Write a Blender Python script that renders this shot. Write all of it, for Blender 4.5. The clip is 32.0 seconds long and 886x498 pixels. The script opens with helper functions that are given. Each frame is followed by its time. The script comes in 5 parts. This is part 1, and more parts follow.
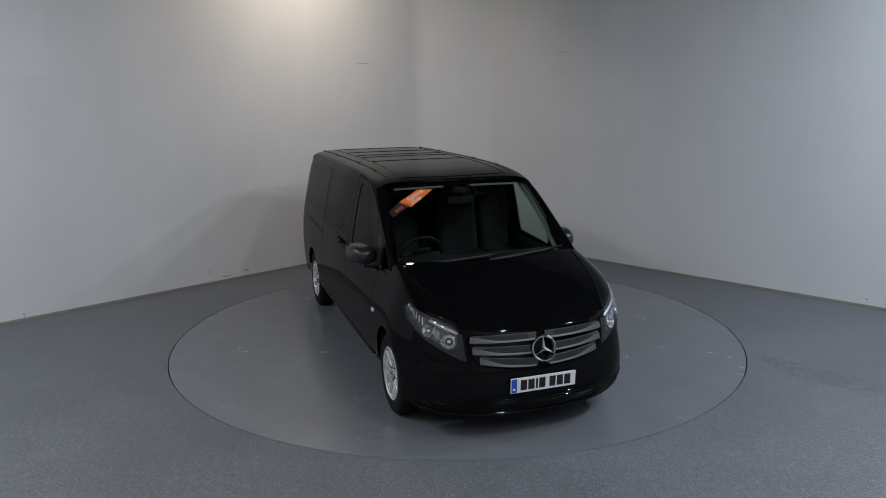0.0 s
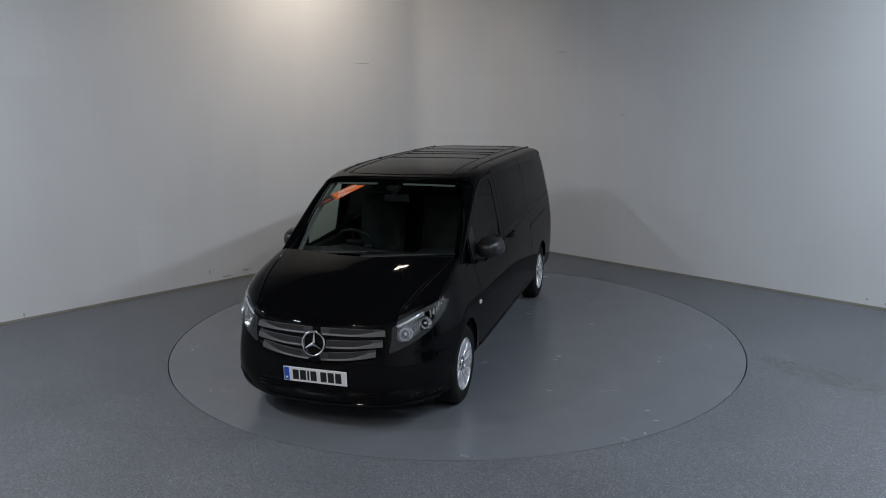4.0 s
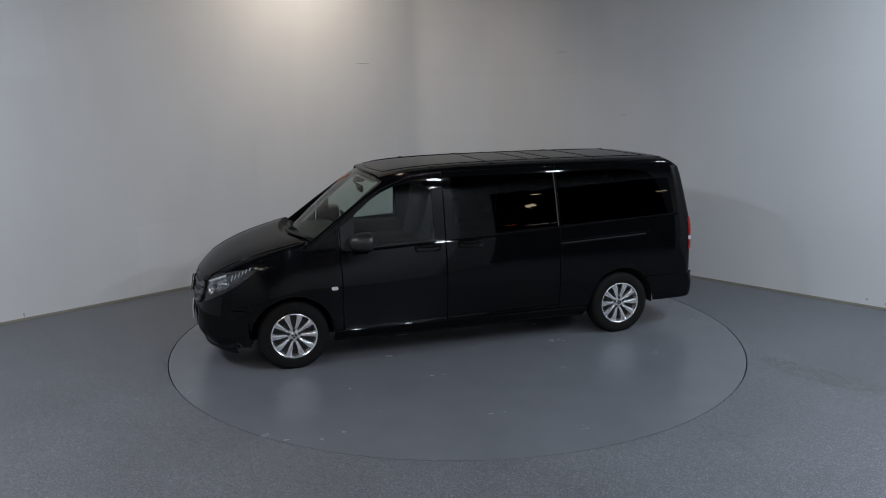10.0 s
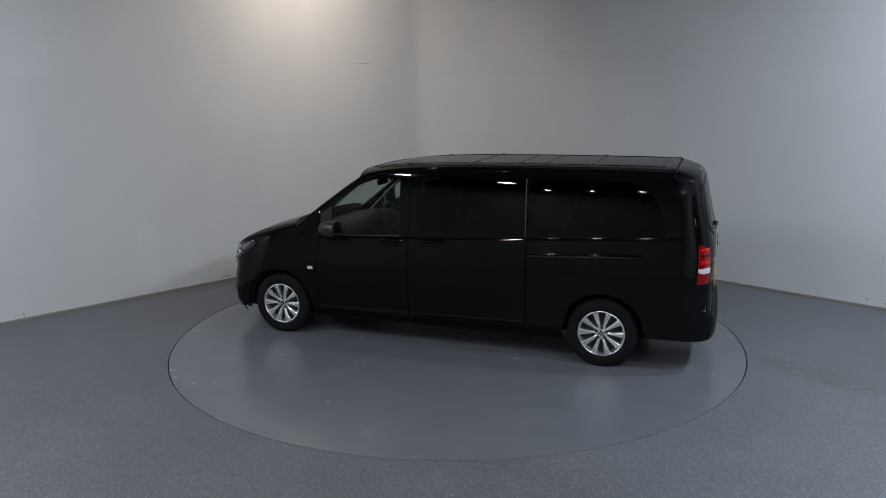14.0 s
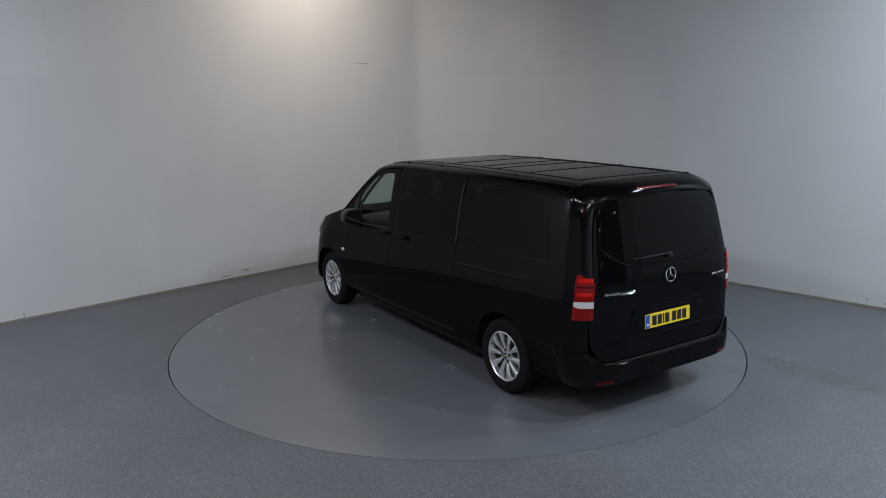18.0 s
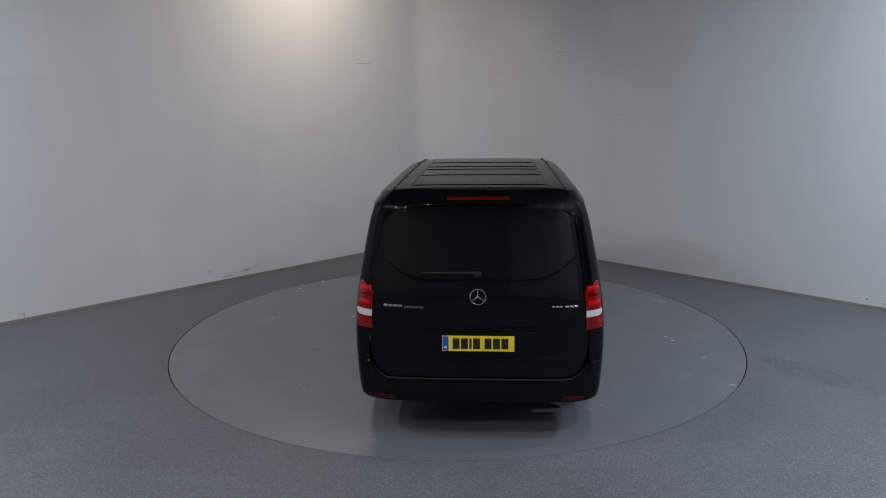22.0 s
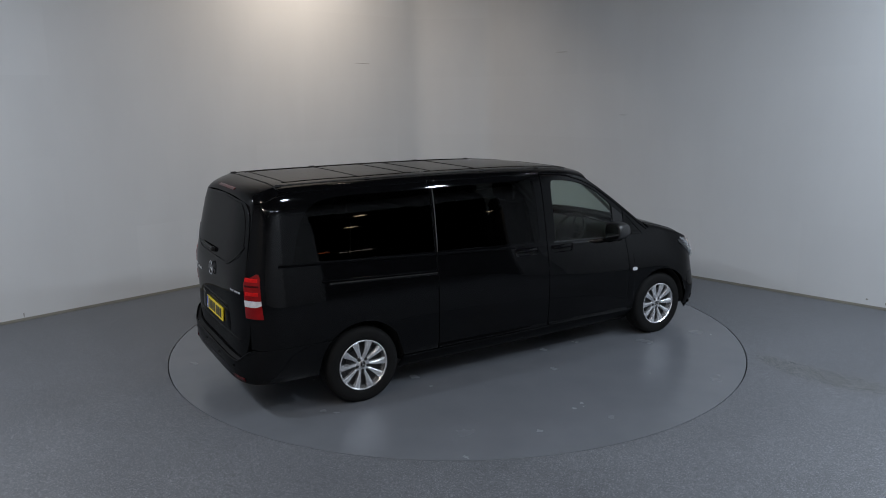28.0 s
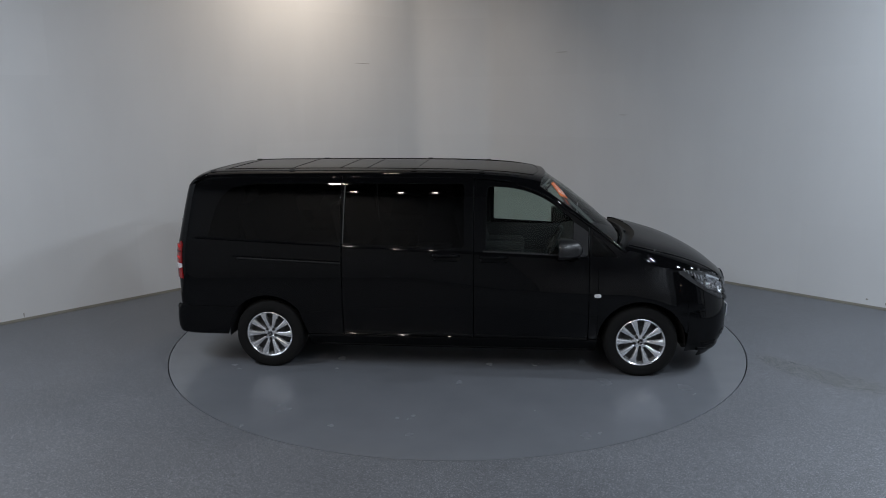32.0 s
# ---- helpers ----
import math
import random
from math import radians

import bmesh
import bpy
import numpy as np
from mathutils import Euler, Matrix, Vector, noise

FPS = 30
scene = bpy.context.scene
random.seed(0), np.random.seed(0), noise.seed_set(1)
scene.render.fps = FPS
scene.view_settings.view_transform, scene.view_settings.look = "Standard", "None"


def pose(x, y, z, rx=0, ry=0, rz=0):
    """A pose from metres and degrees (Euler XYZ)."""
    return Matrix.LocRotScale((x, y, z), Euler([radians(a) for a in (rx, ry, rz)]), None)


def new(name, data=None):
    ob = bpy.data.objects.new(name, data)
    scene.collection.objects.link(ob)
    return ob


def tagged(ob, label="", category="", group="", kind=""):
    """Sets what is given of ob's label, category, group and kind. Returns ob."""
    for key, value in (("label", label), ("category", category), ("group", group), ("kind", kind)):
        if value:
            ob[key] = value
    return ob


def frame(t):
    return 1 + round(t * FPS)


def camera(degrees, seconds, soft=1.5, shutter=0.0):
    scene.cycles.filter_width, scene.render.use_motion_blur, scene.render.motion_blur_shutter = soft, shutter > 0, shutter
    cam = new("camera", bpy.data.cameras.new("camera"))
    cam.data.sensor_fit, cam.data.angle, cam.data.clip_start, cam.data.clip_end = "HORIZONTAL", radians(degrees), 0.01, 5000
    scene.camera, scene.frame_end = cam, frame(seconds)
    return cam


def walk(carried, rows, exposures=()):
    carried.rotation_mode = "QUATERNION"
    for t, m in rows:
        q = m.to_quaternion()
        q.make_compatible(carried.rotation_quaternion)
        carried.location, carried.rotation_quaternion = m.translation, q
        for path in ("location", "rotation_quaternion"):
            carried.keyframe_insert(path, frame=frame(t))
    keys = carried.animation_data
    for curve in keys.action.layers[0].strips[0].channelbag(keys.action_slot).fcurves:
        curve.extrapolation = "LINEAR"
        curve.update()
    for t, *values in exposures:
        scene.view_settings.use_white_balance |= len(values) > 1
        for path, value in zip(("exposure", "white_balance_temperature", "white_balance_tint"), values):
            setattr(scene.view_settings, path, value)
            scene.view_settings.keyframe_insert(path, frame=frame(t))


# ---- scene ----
# ---------------------------------------------------------------- camera
cam = camera(61.34, 32.0, soft=1.0)
EYE = Vector((0.0, -7.793, 2.533))
AIM = pose(0, 0, 0, 90 - 11.772, 0, 0.918) @ pose(0, 0, 0, 0, 0, -0.711)
AIM.translation = EYE
walk(cam, [(0.0, AIM), (32.0, AIM)])

# ---------------------------------------------------------------- world and lamps
world = bpy.data.worlds.new("hall")
scene.world = world
world.use_nodes = True
world.node_tree.nodes["Background"].inputs[0].default_value = (0.5, 0.52, 0.55, 1)
world.node_tree.nodes["Background"].inputs[1].default_value = 0.02
scene.view_settings.exposure = 0.0

NEUTRAL, COOL, WARM = (1.0, 0.87, 0.76), (0.79, 0.885, 1.0), (1.0, 0.85, 0.70)
# x, y, z, width, length, watts, colour
LAMPS = [
    (-3.0, -5.5, 5.15, 0.26, 0.26, 50, NEUTRAL),
    (-4.7, -3.6, 5.15, 0.26, 0.26, 126, COOL),
    (2.7, -5.3, 5.15, 0.26, 0.26, 98, COOL),
    (4.8, -3.5, 5.15, 0.26, 0.26, 126, COOL),
    # next two have no known fitting: added to brighten the outer walls
    (-6.3, -1.9, 5.15, 0.26, 0.26, 64, COOL),
    (5.7, -1.4, 5.15, 0.26, 0.26, 150, COOL),
    (-3.4, -7.8, 5.15, 0.15, 0.15, 24, NEUTRAL),
    (-2.4, -8.0, 5.15, 0.15, 0.15, 24, NEUTRAL),
    (-1.4, -8.2, 5.15, 0.15, 0.15, 24, NEUTRAL),
    (1.5, -8.2, 5.15, 0.15, 0.15, 30, COOL),
    (2.7, -8.0, 5.15, 0.15, 0.15, 30, COOL),
    (3.9, -7.8, 5.15, 0.15, 0.15, 30, COOL),
    (-1.02, 2.03, 5.05, 0.15, 0.52, 46, WARM),
]
# the warm lamp leans towards the wall
TILT = Vector((-0.40, 0.40, -0.82)).to_track_quat("-Z", "Y").to_matrix().to_4x4()


def lamp_pose(lx, ly, lz, tone):
    return pose(lx, ly, lz) @ (TILT if tone == WARM else Matrix())


for lx, ly, lz, lw, ll, watts, tone in LAMPS:
    lamp = new("ceiling_lamp", bpy.data.lights.new("ceiling_lamp", "AREA"))
    lamp.data.shape, lamp.data.size, lamp.data.size_y = "RECTANGLE", lw, ll
    lamp.data.energy, lamp.data.color = watts, tone
    lamp.data.spread = radians(165 if tone == WARM else 180)
    lamp.matrix_world = lamp_pose(lx, ly, lz, tone) @ pose(0, 0, -0.085)


# ---------------------------------------------------------------- materials
def base_material(name, colour, rough, metal=0.0, vary=0.0, scale=8.0, bump=0.0, bump_scale=60.0, coat=0.0, spec=0.5, rough_vary=0.0):
    m = bpy.data.materials.new(name)
    m.use_nodes = True
    nt = m.node_tree
    b = nt.nodes["Principled BSDF"]
    b.inputs["Base Color"].default_value = (*colour, 1)
    b.inputs["Roughness"].default_value = rough
    b.inputs["Metallic"].default_value = metal
    b.inputs["Coat Weight"].default_value = coat
    b.inputs["Coat Roughness"].default_value = 0.03
    b.inputs["Specular IOR Level"].default_value = spec
    co = nt.nodes.new("ShaderNodeTexCoord")
    if vary or rough_vary:
        no = nt.nodes.new("ShaderNodeTexNoise")
        no.inputs["Scale"].default_value, no.inputs["Detail"].default_value = scale, 6
        nt.links.new(co.outputs["Object"], no.inputs["Vector"])
        if vary:
            mx = nt.nodes.new("ShaderNodeMix")
            mx.data_type = "RGBA"
            mx.inputs["A"].default_value = (*[c * (1 - vary) for c in colour], 1)
            mx.inputs["B"].default_value = (*[min(1, c * (1 + vary)) for c in colour], 1)
            nt.links.new(no.outputs["Fac"], mx.inputs["Factor"])
            nt.links.new(mx.outputs["Result"], b.inputs["Base Color"])
        if rough_vary:
            mr = nt.nodes.new("ShaderNodeMapRange")
            mr.inputs["To Min"].default_value, mr.inputs["To Max"].default_value = max(0.02, rough - rough_vary), rough + rough_vary
            nt.links.new(no.outputs["Fac"], mr.inputs["Value"])
            nt.links.new(mr.outputs["Result"], b.inputs["Roughness"])
    if bump:
        n2 = nt.nodes.new("ShaderNodeTexNoise")
        n2.inputs["Scale"].default_value, n2.inputs["Detail"].default_value = bump_scale, 4
        nt.links.new(co.outputs["Object"], n2.inputs["Vector"])
        bp = nt.nodes.new("ShaderNodeBump")
        bp.inputs["Strength"].default_value, bp.inputs["Distance"].default_value = bump, 0.004
        nt.links.new(n2.outputs["Fac"], bp.inputs["Height"])
        nt.links.new(bp.outputs["Normal"], b.inputs["Normal"])
    return m


def gloss_material(name, colour, rough, head_on=0.04, grazing=0.5):
    """Clear-coated black: a dark body under a mirror-like coat that strengthens at a slant."""
    m = bpy.data.materials.new(name)
    m.use_nodes = True
    nt = m.node_tree
    nt.nodes.remove(nt.nodes["Principled BSDF"])
    out = nt.nodes["Material Output"]
    di, gl, mx, fr, pw, ma, no, mr, co, mc = (nt.nodes.new(k) for k in ("ShaderNodeBsdfDiffuse", "ShaderNodeBsdfGlossy", "ShaderNodeMixShader", "ShaderNodeLayerWeight", "ShaderNodeMath", "ShaderNodeMath", "ShaderNodeTexNoise", "ShaderNodeMapRange", "ShaderNodeTexCoord", "ShaderNodeMix"))
    mc.data_type = "RGBA"
    mc.inputs["A"].default_value = (*[c * 0.8 for c in colour], 1)
    mc.inputs["B"].default_value = (*[c * 1.3 for c in colour], 1)
    no.inputs["Scale"].default_value, no.inputs["Detail"].default_value = 5.0, 5
    mr.inputs["To Min"].default_value, mr.inputs["To Max"].default_value = max(0.01, rough - 0.015), rough + 0.02
    fr.inputs["Blend"].default_value = 0.5
    pw.operation, ma.operation = "POWER", "MULTIPLY_ADD"
    pw.inputs[1].default_value = 7.0
    ma.inputs[1].default_value, ma.inputs[2].default_value = grazing, head_on
    nt.links.new(co.outputs["Object"], no.inputs["Vector"])
    nt.links.new(no.outputs["Fac"], mr.inputs["Value"])
    nt.links.new(no.outputs["Fac"], mc.inputs["Factor"])
    nt.links.new(mc.outputs["Result"], di.inputs["Color"])
    nt.links.new(mr.outputs["Result"], gl.inputs["Roughness"])
    nt.links.new(fr.outputs["Facing"], pw.inputs[0])
    nt.links.new(pw.outputs["Value"], ma.inputs[0])
    nt.links.new(ma.outputs["Value"], mx.inputs["Fac"])
    nt.links.new(di.outputs["BSDF"], mx.inputs[1])
    nt.links.new(gl.outputs["BSDF"], mx.inputs[2])
    nt.links.new(mx.outputs["Shader"], out.inputs["Surface"])
    return m


def glass_material(name, tint, gloss=0.02, grazing=0.8, head_on=0.03):
    m = bpy.data.materials.new(name)
    m.use_nodes = True
    nt = m.node_tree
    nt.nodes.remove(nt.nodes["Principled BSDF"])
    out = nt.nodes["Material Output"]
    tr, gl, mx, fr, pw, ma = (nt.nodes.new(k) for k in ("ShaderNodeBsdfTransparent", "ShaderNodeBsdfGlossy", "ShaderNodeMixShader", "ShaderNodeLayerWeight", "ShaderNodeMath", "ShaderNodeMath"))
    tr.inputs["Color"].default_value = (*tint, 1)
    gl.inputs["Roughness"].default_value = gloss
    fr.inputs["Blend"].default_value = 0.5
    pw.operation, ma.operation = "POWER", "MULTIPLY_ADD"
    pw.inputs[1].default_value = 7.0
    ma.inputs[1].default_value, ma.inputs[2].default_value = grazing, head_on
    nt.links.new(fr.outputs["Facing"], pw.inputs[0])
    nt.links.new(pw.outputs["Value"], ma.inputs[0])
    nt.links.new(ma.outputs["Value"], mx.inputs["Fac"])
    nt.links.new(tr.outputs["BSDF"], mx.inputs[1])
    nt.links.new(gl.outputs["BSDF"], mx.inputs[2])
    nt.links.new(mx.outputs["Shader"], out.inputs["Surface"])
    return m


def floor_material(name, colour, fleck, rough, amount):
    """Painted resin floor: coloured flakes, broad stains, dull gloss."""
    m = base_material(name, colour, rough, bump=0.12 * amount if amount > 0.5 else 0, bump_scale=180)
    nt = m.node_tree
    b = nt.nodes["Principled BSDF"]
    co = nt.nodes["Texture Coordinate"]
    vo = nt.nodes.new("ShaderNodeTexVoronoi")
    vo.inputs["Scale"].default_value = 190
    nt.links.new(co.outputs["Object"], vo.inputs["Vector"])
    sep = nt.nodes.new("ShaderNodeSeparateColor")
    nt.links.new(vo.outputs["Color"], sep.inputs["Color"])
    ramp = nt.nodes.new("ShaderNodeValToRGB")
    e = ramp.color_ramp.elements
    e[0].position, e[0].color = 0.0, (*[c * (1 - 0.65 * amount) for c in colour], 1)
    e[1].position, e[1].color = 1.0, (*[c * (1 + 0.6 * amount) for c in colour], 1)
    hi = ramp.color_ramp.elements.new(0.9)
    hi.color = (*colour, 1)
    top = ramp.color_ramp.elements.new(0.93)
    top.color = (*[c + (f - c) * amount for c, f in zip(colour, fleck)], 1)
    nt.links.new(sep.outputs["Red"], ramp.inputs["Fac"])
    st = nt.nodes.new("ShaderNodeTexNoise")
    st.inputs["Scale"].default_value, st.inputs["Detail"].default_value, st.inputs["Roughness"].default_value = 0.9, 7, 0.62
    nt.links.new(co.outputs["Object"], st.inputs["Vector"])
    mr = nt.nodes.new("ShaderNodeMapRange")
    mr.inputs["From Min"].default_value, mr.inputs["From Max"].default_value = 0.3, 0.7
    mr.inputs["To Min"].default_value, mr.inputs["To Max"].default_value = 1 - 0.13 * min(1, 0.2 + amount), 1 + 0.11 * min(1, 0.2 + amount)
    nt.links.new(st.outputs["Fac"], mr.inputs["Value"])
    mul = nt.nodes.new("ShaderNodeMix")
    mul.data_type, mul.blend_type = "RGBA", "MULTIPLY"
    mul.inputs["Factor"].default_value = 1
    nt.links.new(ramp.outputs["Color"], mul.inputs["A"])
    nt.links.new(mr.outputs["Result"], mul.inputs["B"])
    nt.links.new(mul.outputs["Result"], b.inputs["Base Color"])
    r2 = nt.nodes.new("ShaderNodeMapRange")
    r2.inputs["From Min"].default_value, r2.inputs["From Max"].default_value = 0.3, 0.7
    r2.inputs["To Min"].default_value, r2.inputs["To Max"].default_value = rough - 0.015, rough + 0.02
    nt.links.new(st.outputs["Fac"], r2.inputs["Value"])
    nt.links.new(r2.outputs["Result"], b.inputs["Roughness"])
    return m


WALL = base_material("wall_paint", (0.66, 0.67, 0.68), 0.75, vary=0.035, scale=1.1, bump=0.1, bump_scale=25)


def repaint(m):
    """Rolled-on paint: tall faint streaks, and touched-up oblongs a little lighter or darker."""
    nt = m.node_tree
    b, co = nt.nodes["Principled BSDF"], nt.nodes["Texture Coordinate"]
    old = b.inputs["Base Color"].links[0].from_socket
    sep, com, mu, mp, no, br, r1, r2, m1, m2 = (nt.nodes.new(k) for k in ("ShaderNodeSeparateXYZ", "ShaderNodeCombineXYZ", "ShaderNodeMath", "ShaderNodeMapping", "ShaderNodeTexNoise", "ShaderNodeTexBrick", "ShaderNodeMapRange", "ShaderNodeMapRange", "ShaderNodeMix", "ShaderNodeMix"))
    mu.operation, mu.inputs[1].default_value = "MULTIPLY", 1.41
    mp.inputs["Scale"].default_value = (0.9, 0.9, 0.25)
    no.inputs["Scale"].default_value, no.inputs["Detail"].default_value = 2.2, 4
    br.offset, br.squash = 0.37, 1.0
    br.inputs["Color1"].default_value, br.inputs["Color2"].default_value = (0, 0, 0, 1), (1, 1, 1, 1)
    br.inputs["Scale"].default_value, br.inputs["Mortar Size"].default_value = 1.0, 0.0
    br.inputs["Brick Width"].default_value, br.inputs["Row Height"].default_value = 1.3, 0.93
    nt.links.new(co.outputs["Object"], sep.inputs["Vector"])
    nt.links.new(sep.outputs["X"], mu.inputs[0])
    nt.links.new(mu.outputs["Value"], com.inputs["X"])
    nt.links.new(sep.outputs["Z"], com.inputs["Y"])
    nt.links.new(com.outputs["Vector"], br.inputs["Vector"])
    nt.links.new(co.outputs["Object"], mp.inputs["Vector"])
    nt.links.new(mp.outputs["Vector"], no.inputs["Vector"])
    for src, r, mix, lo, hi in ((no.outputs["Fac"], r1, m1, 0.98, 1.02), (br.outputs["Color"], r2, m2, 0.985, 1.015)):
        r.inputs["From Min"].default_value, r.inputs["From Max"].default_value = (0.3, 0.7) if r is r1 else (0, 1)
        r.inputs["To Min"].default_value, r.inputs["To Max"].default_value = lo, hi
        mix.data_type, mix.blend_type = "RGBA", "MULTIPLY"
        mix.inputs["Factor"].default_value = 1
        nt.links.new(src, r.inputs["Value"])
        nt.links.new(old, mix.inputs["A"])
        nt.links.new(r.outputs["Result"], mix.inputs["B"])
        old = mix.outputs["Result"]
    nt.links.new(old, b.inputs["Base Color"])


repaint(WALL)
FLOOR = floor_material("resin_floor", (0.148, 0.156, 0.172), (0.28, 0.29, 0.31), 0.55, 0.9)
DISC = base_material("turntable_paint", (0.136, 0.144, 0.160), 0.25, spec=0.75, vary=0.12, scale=2.6, rough_vary=0.07)
CEILING = base_material("black_ceiling", (0.028, 0.028, 0.03), 0.9, vary=0.2)
DARK = base_material("dark_gap", (0.01, 0.01, 0.01), 0.9)
SKIRT = base_material("skirting_paint", (0.2, 0.19, 0.16), 0.6, vary=0.2, scale=4)
STAIN = base_material("scuff", (0.28, 0.27, 0.25), 0.8, vary=0.3, scale=12)
WORN = base_material("worn_streak", (0.20, 0.195, 0.165), 0.6, vary=0.15, scale=20)
nt = WORN.node_tree
co, no, ra, tr, mx = nt.nodes["Texture Coordinate"], nt.nodes.new("ShaderNodeTexNoise"), nt.nodes.new("ShaderNodeMapRange"), nt.nodes.new("ShaderNodeBsdfTransparent"), nt.nodes.new("ShaderNodeMixShader")
no.inputs["Scale"].default_value, no.inputs["Detail"].default_value = 9, 5
ra.inputs["From Min"].default_value, ra.inputs["From Max"].default_value = 0.30, 0.85
ra.inputs["To Max"].default_value = 0.4
nt.links.new(co.outputs["Object"], no.inputs["Vector"])
nt.links.new(no.outputs["Fac"], ra.inputs["Value"])
nt.links.new(ra.outputs["Result"], mx.inputs["Fac"])
nt.links.new(tr.outputs["BSDF"], mx.inputs[1])
nt.links.new(nt.nodes["Principled BSDF"].outputs["BSDF"], mx.inputs[2])
nt.links.new(mx.outputs["Shader"], nt.nodes["Material Output"].inputs["Surface"])
PAINT = gloss_material("black_paint", (0.0024, 0.0025, 0.0029), 0.03, 0.024, 0.8)
TRIM = base_material("black_plastic", (0.011, 0.011, 0.012), 0.5, spec=0.35, bump=0.15, bump_scale=400, rough_vary=0.08)
GLOSSBLACK = gloss_material("gloss_black", (0.0025, 0.0025, 0.0025), 0.05, 0.020, 0.7)
REARGLASS = gloss_material("rear_privacy_glass", (0.003, 0.0032, 0.0034), 0.02, 0.025, 0.7)
RUBBER = base_material("rubber", (0.006, 0.006, 0.006), 0.8, vary=0.25, scale=20, bump=0.2, bump_scale=120, spec=0.2)
ALLOY = base_material("alloy", (0.78, 0.79, 0.81), 0.24, metal=0.8, vary=0.06, scale=20, rough_vary=0.06)
CHROME = base_material("chrome", (0.8, 0.8, 0.82), 0.08, metal=1.0, rough_vary=0.03)
SILVER = base_material("grey_silver_paint", (0.10, 0.102, 0.107), 0.48, metal=0.35, rough_vary=0.06)
REFLECTOR = base_material("lamp_reflector", (0.19, 0.194, 0.20), 0.08, metal=1.0, vary=0.8, scale=70, spec=0.8)
SEAL = base_material("grey_seal", (0.06, 0.06, 0.06), 0.7, spec=0.2, rough_vary=0.05)
CLOTH = base_material("seat_cloth", (0.007, 0.007, 0.0075), 0.9, vary=0.25, scale=60, bump=0.4, bump_scale=300)
DASH = base_material("dash_plastic", (0.014, 0.014, 0.015), 0.6, vary=0.12, scale=30, bump=0.2, bump_scale=300)
LINING = base_material("light_lining", (0.2, 0.208, 0.2), 0.8, vary=0.06, scale=30)
MIRRORCAP = base_material("satin_dark_plastic", (0.012, 0.012, 0.013), 0.34, spec=0.5, bump=0.1, bump_scale=400, rough_vary=0.05)
# brake metal, kept dark to stand in for shade inside the rim
BRAKESHADE = base_material("brake_shade", (0.02, 0.02, 0.021), 0.5, metal=0.3, vary=0.2, scale=40)
LININGDARK = base_material("dark_lining", (0.005, 0.005, 0.0055), 0.9, vary=0.2, scale=20)
GLOW = base_material("warm_glow", (0.9, 0.8, 0.65), 0.5)
GLOW.node_tree.nodes["Principled BSDF"].inputs["Emission Color"].default_value = (1.0, 0.8, 0.55, 1)
GLOW.node_tree.nodes["Principled BSDF"].inputs["Emission Strength"].default_value = 16
GLOWWHITE = base_material("white_glow", (0.8, 0.8, 0.8), 0.5)
GLOWWHITE.node_tree.nodes["Principled BSDF"].inputs["Emission Color"].default_value = (1.0, 0.9, 0.8, 1)
GLOWWHITE.node_tree.nodes["Principled BSDF"].inputs["Emission Strength"].default_value = 5
GLOWRED = base_material("orange_glow", (0.8, 0.2, 0.1), 0.5)
GLOWRED.node_tree.nodes["Principled BSDF"].inputs["Emission Color"].default_value = (1.0, 0.25, 0.1, 1)
GLOWRED.node_tree.nodes["Principled BSDF"].inputs["Emission Strength"].default_value = 5
CLEAR = glass_material("clear_glass", (0.62, 0.7, 0.66))
SCREEN = glass_material("screen_glass", (0.66, 0.73, 0.7), grazing=0.9)
PRIVACY = glass_material("privacy_glass", (0.02, 0.021, 0.022), head_on=0.025, grazing=0.7)
LENS = glass_material("lamp_lens", (0.92, 0.93, 0.94))
RED = base_material("red_lens", (0.21, 0.002, 0.003), 0.08, vary=0.6, scale=14, spec=0.4)
REDDARK = base_material("deep_red_lens", (0.045, 0.001, 0.0015), 0.12, vary=0.3, scale=30, spec=0.25)
REDBRIGHT = base_material("bright_red_lens", (0.55, 0.006, 0.006), 0.1, vary=0.5, scale=50, spec=0.3)
REDDIM = base_material("dim_red_lens", (0.10, 0.002, 0.003), 0.15, vary=0.3, scale=40)
WHITELENS = base_material("white_lens", (0.60, 0.60, 0.62), 0.15, spec=0.4, vary=0.3, scale=40)
BRIGHTLENS = base_material("bright_reflector", (0.70, 0.71, 0.73), 0.12, metal=0.9, vary=0.35, scale=90, spec=0.8)
PLATEW = base_material("plate_white", (0.78, 0.78, 0.79), 0.35, vary=0.03, scale=30)
PLATEY = base_material("plate_yellow", (0.82, 0.62, 0.02), 0.35, vary=0.03, scale=30)
PLATEB = base_material("plate_blue", (0.02, 0.09, 0.5), 0.35, vary=0.05, scale=40)
INK = base_material("plate_ink", (0.012, 0.012, 0.012), 0.4)
ORANGE = base_material("orange_vinyl", (0.75, 0.16, 0.02), 0.5, vary=0.05, scale=20)
VINYLDARK = base_material("dark_vinyl", (0.014, 0.008, 0.007), 0.5, vary=0.1, scale=20)
VINYLRED = base_material("red_vinyl", (0.25, 0.05, 0.02), 0.5)
VINYLWHITE = base_material("white_vinyl", (0.85, 0.82, 0.8), 0.5)
GRILLE = base_material("grille_plastic", (0.040, 0.041, 0.043), 0.45, rough_vary=0.06)


# ---------------------------------------------------------------- mesh helpers
def smooth(me, angle=35):
    me.shade_smooth()
    me.set_sharp_from_angle(angle=radians(angle))


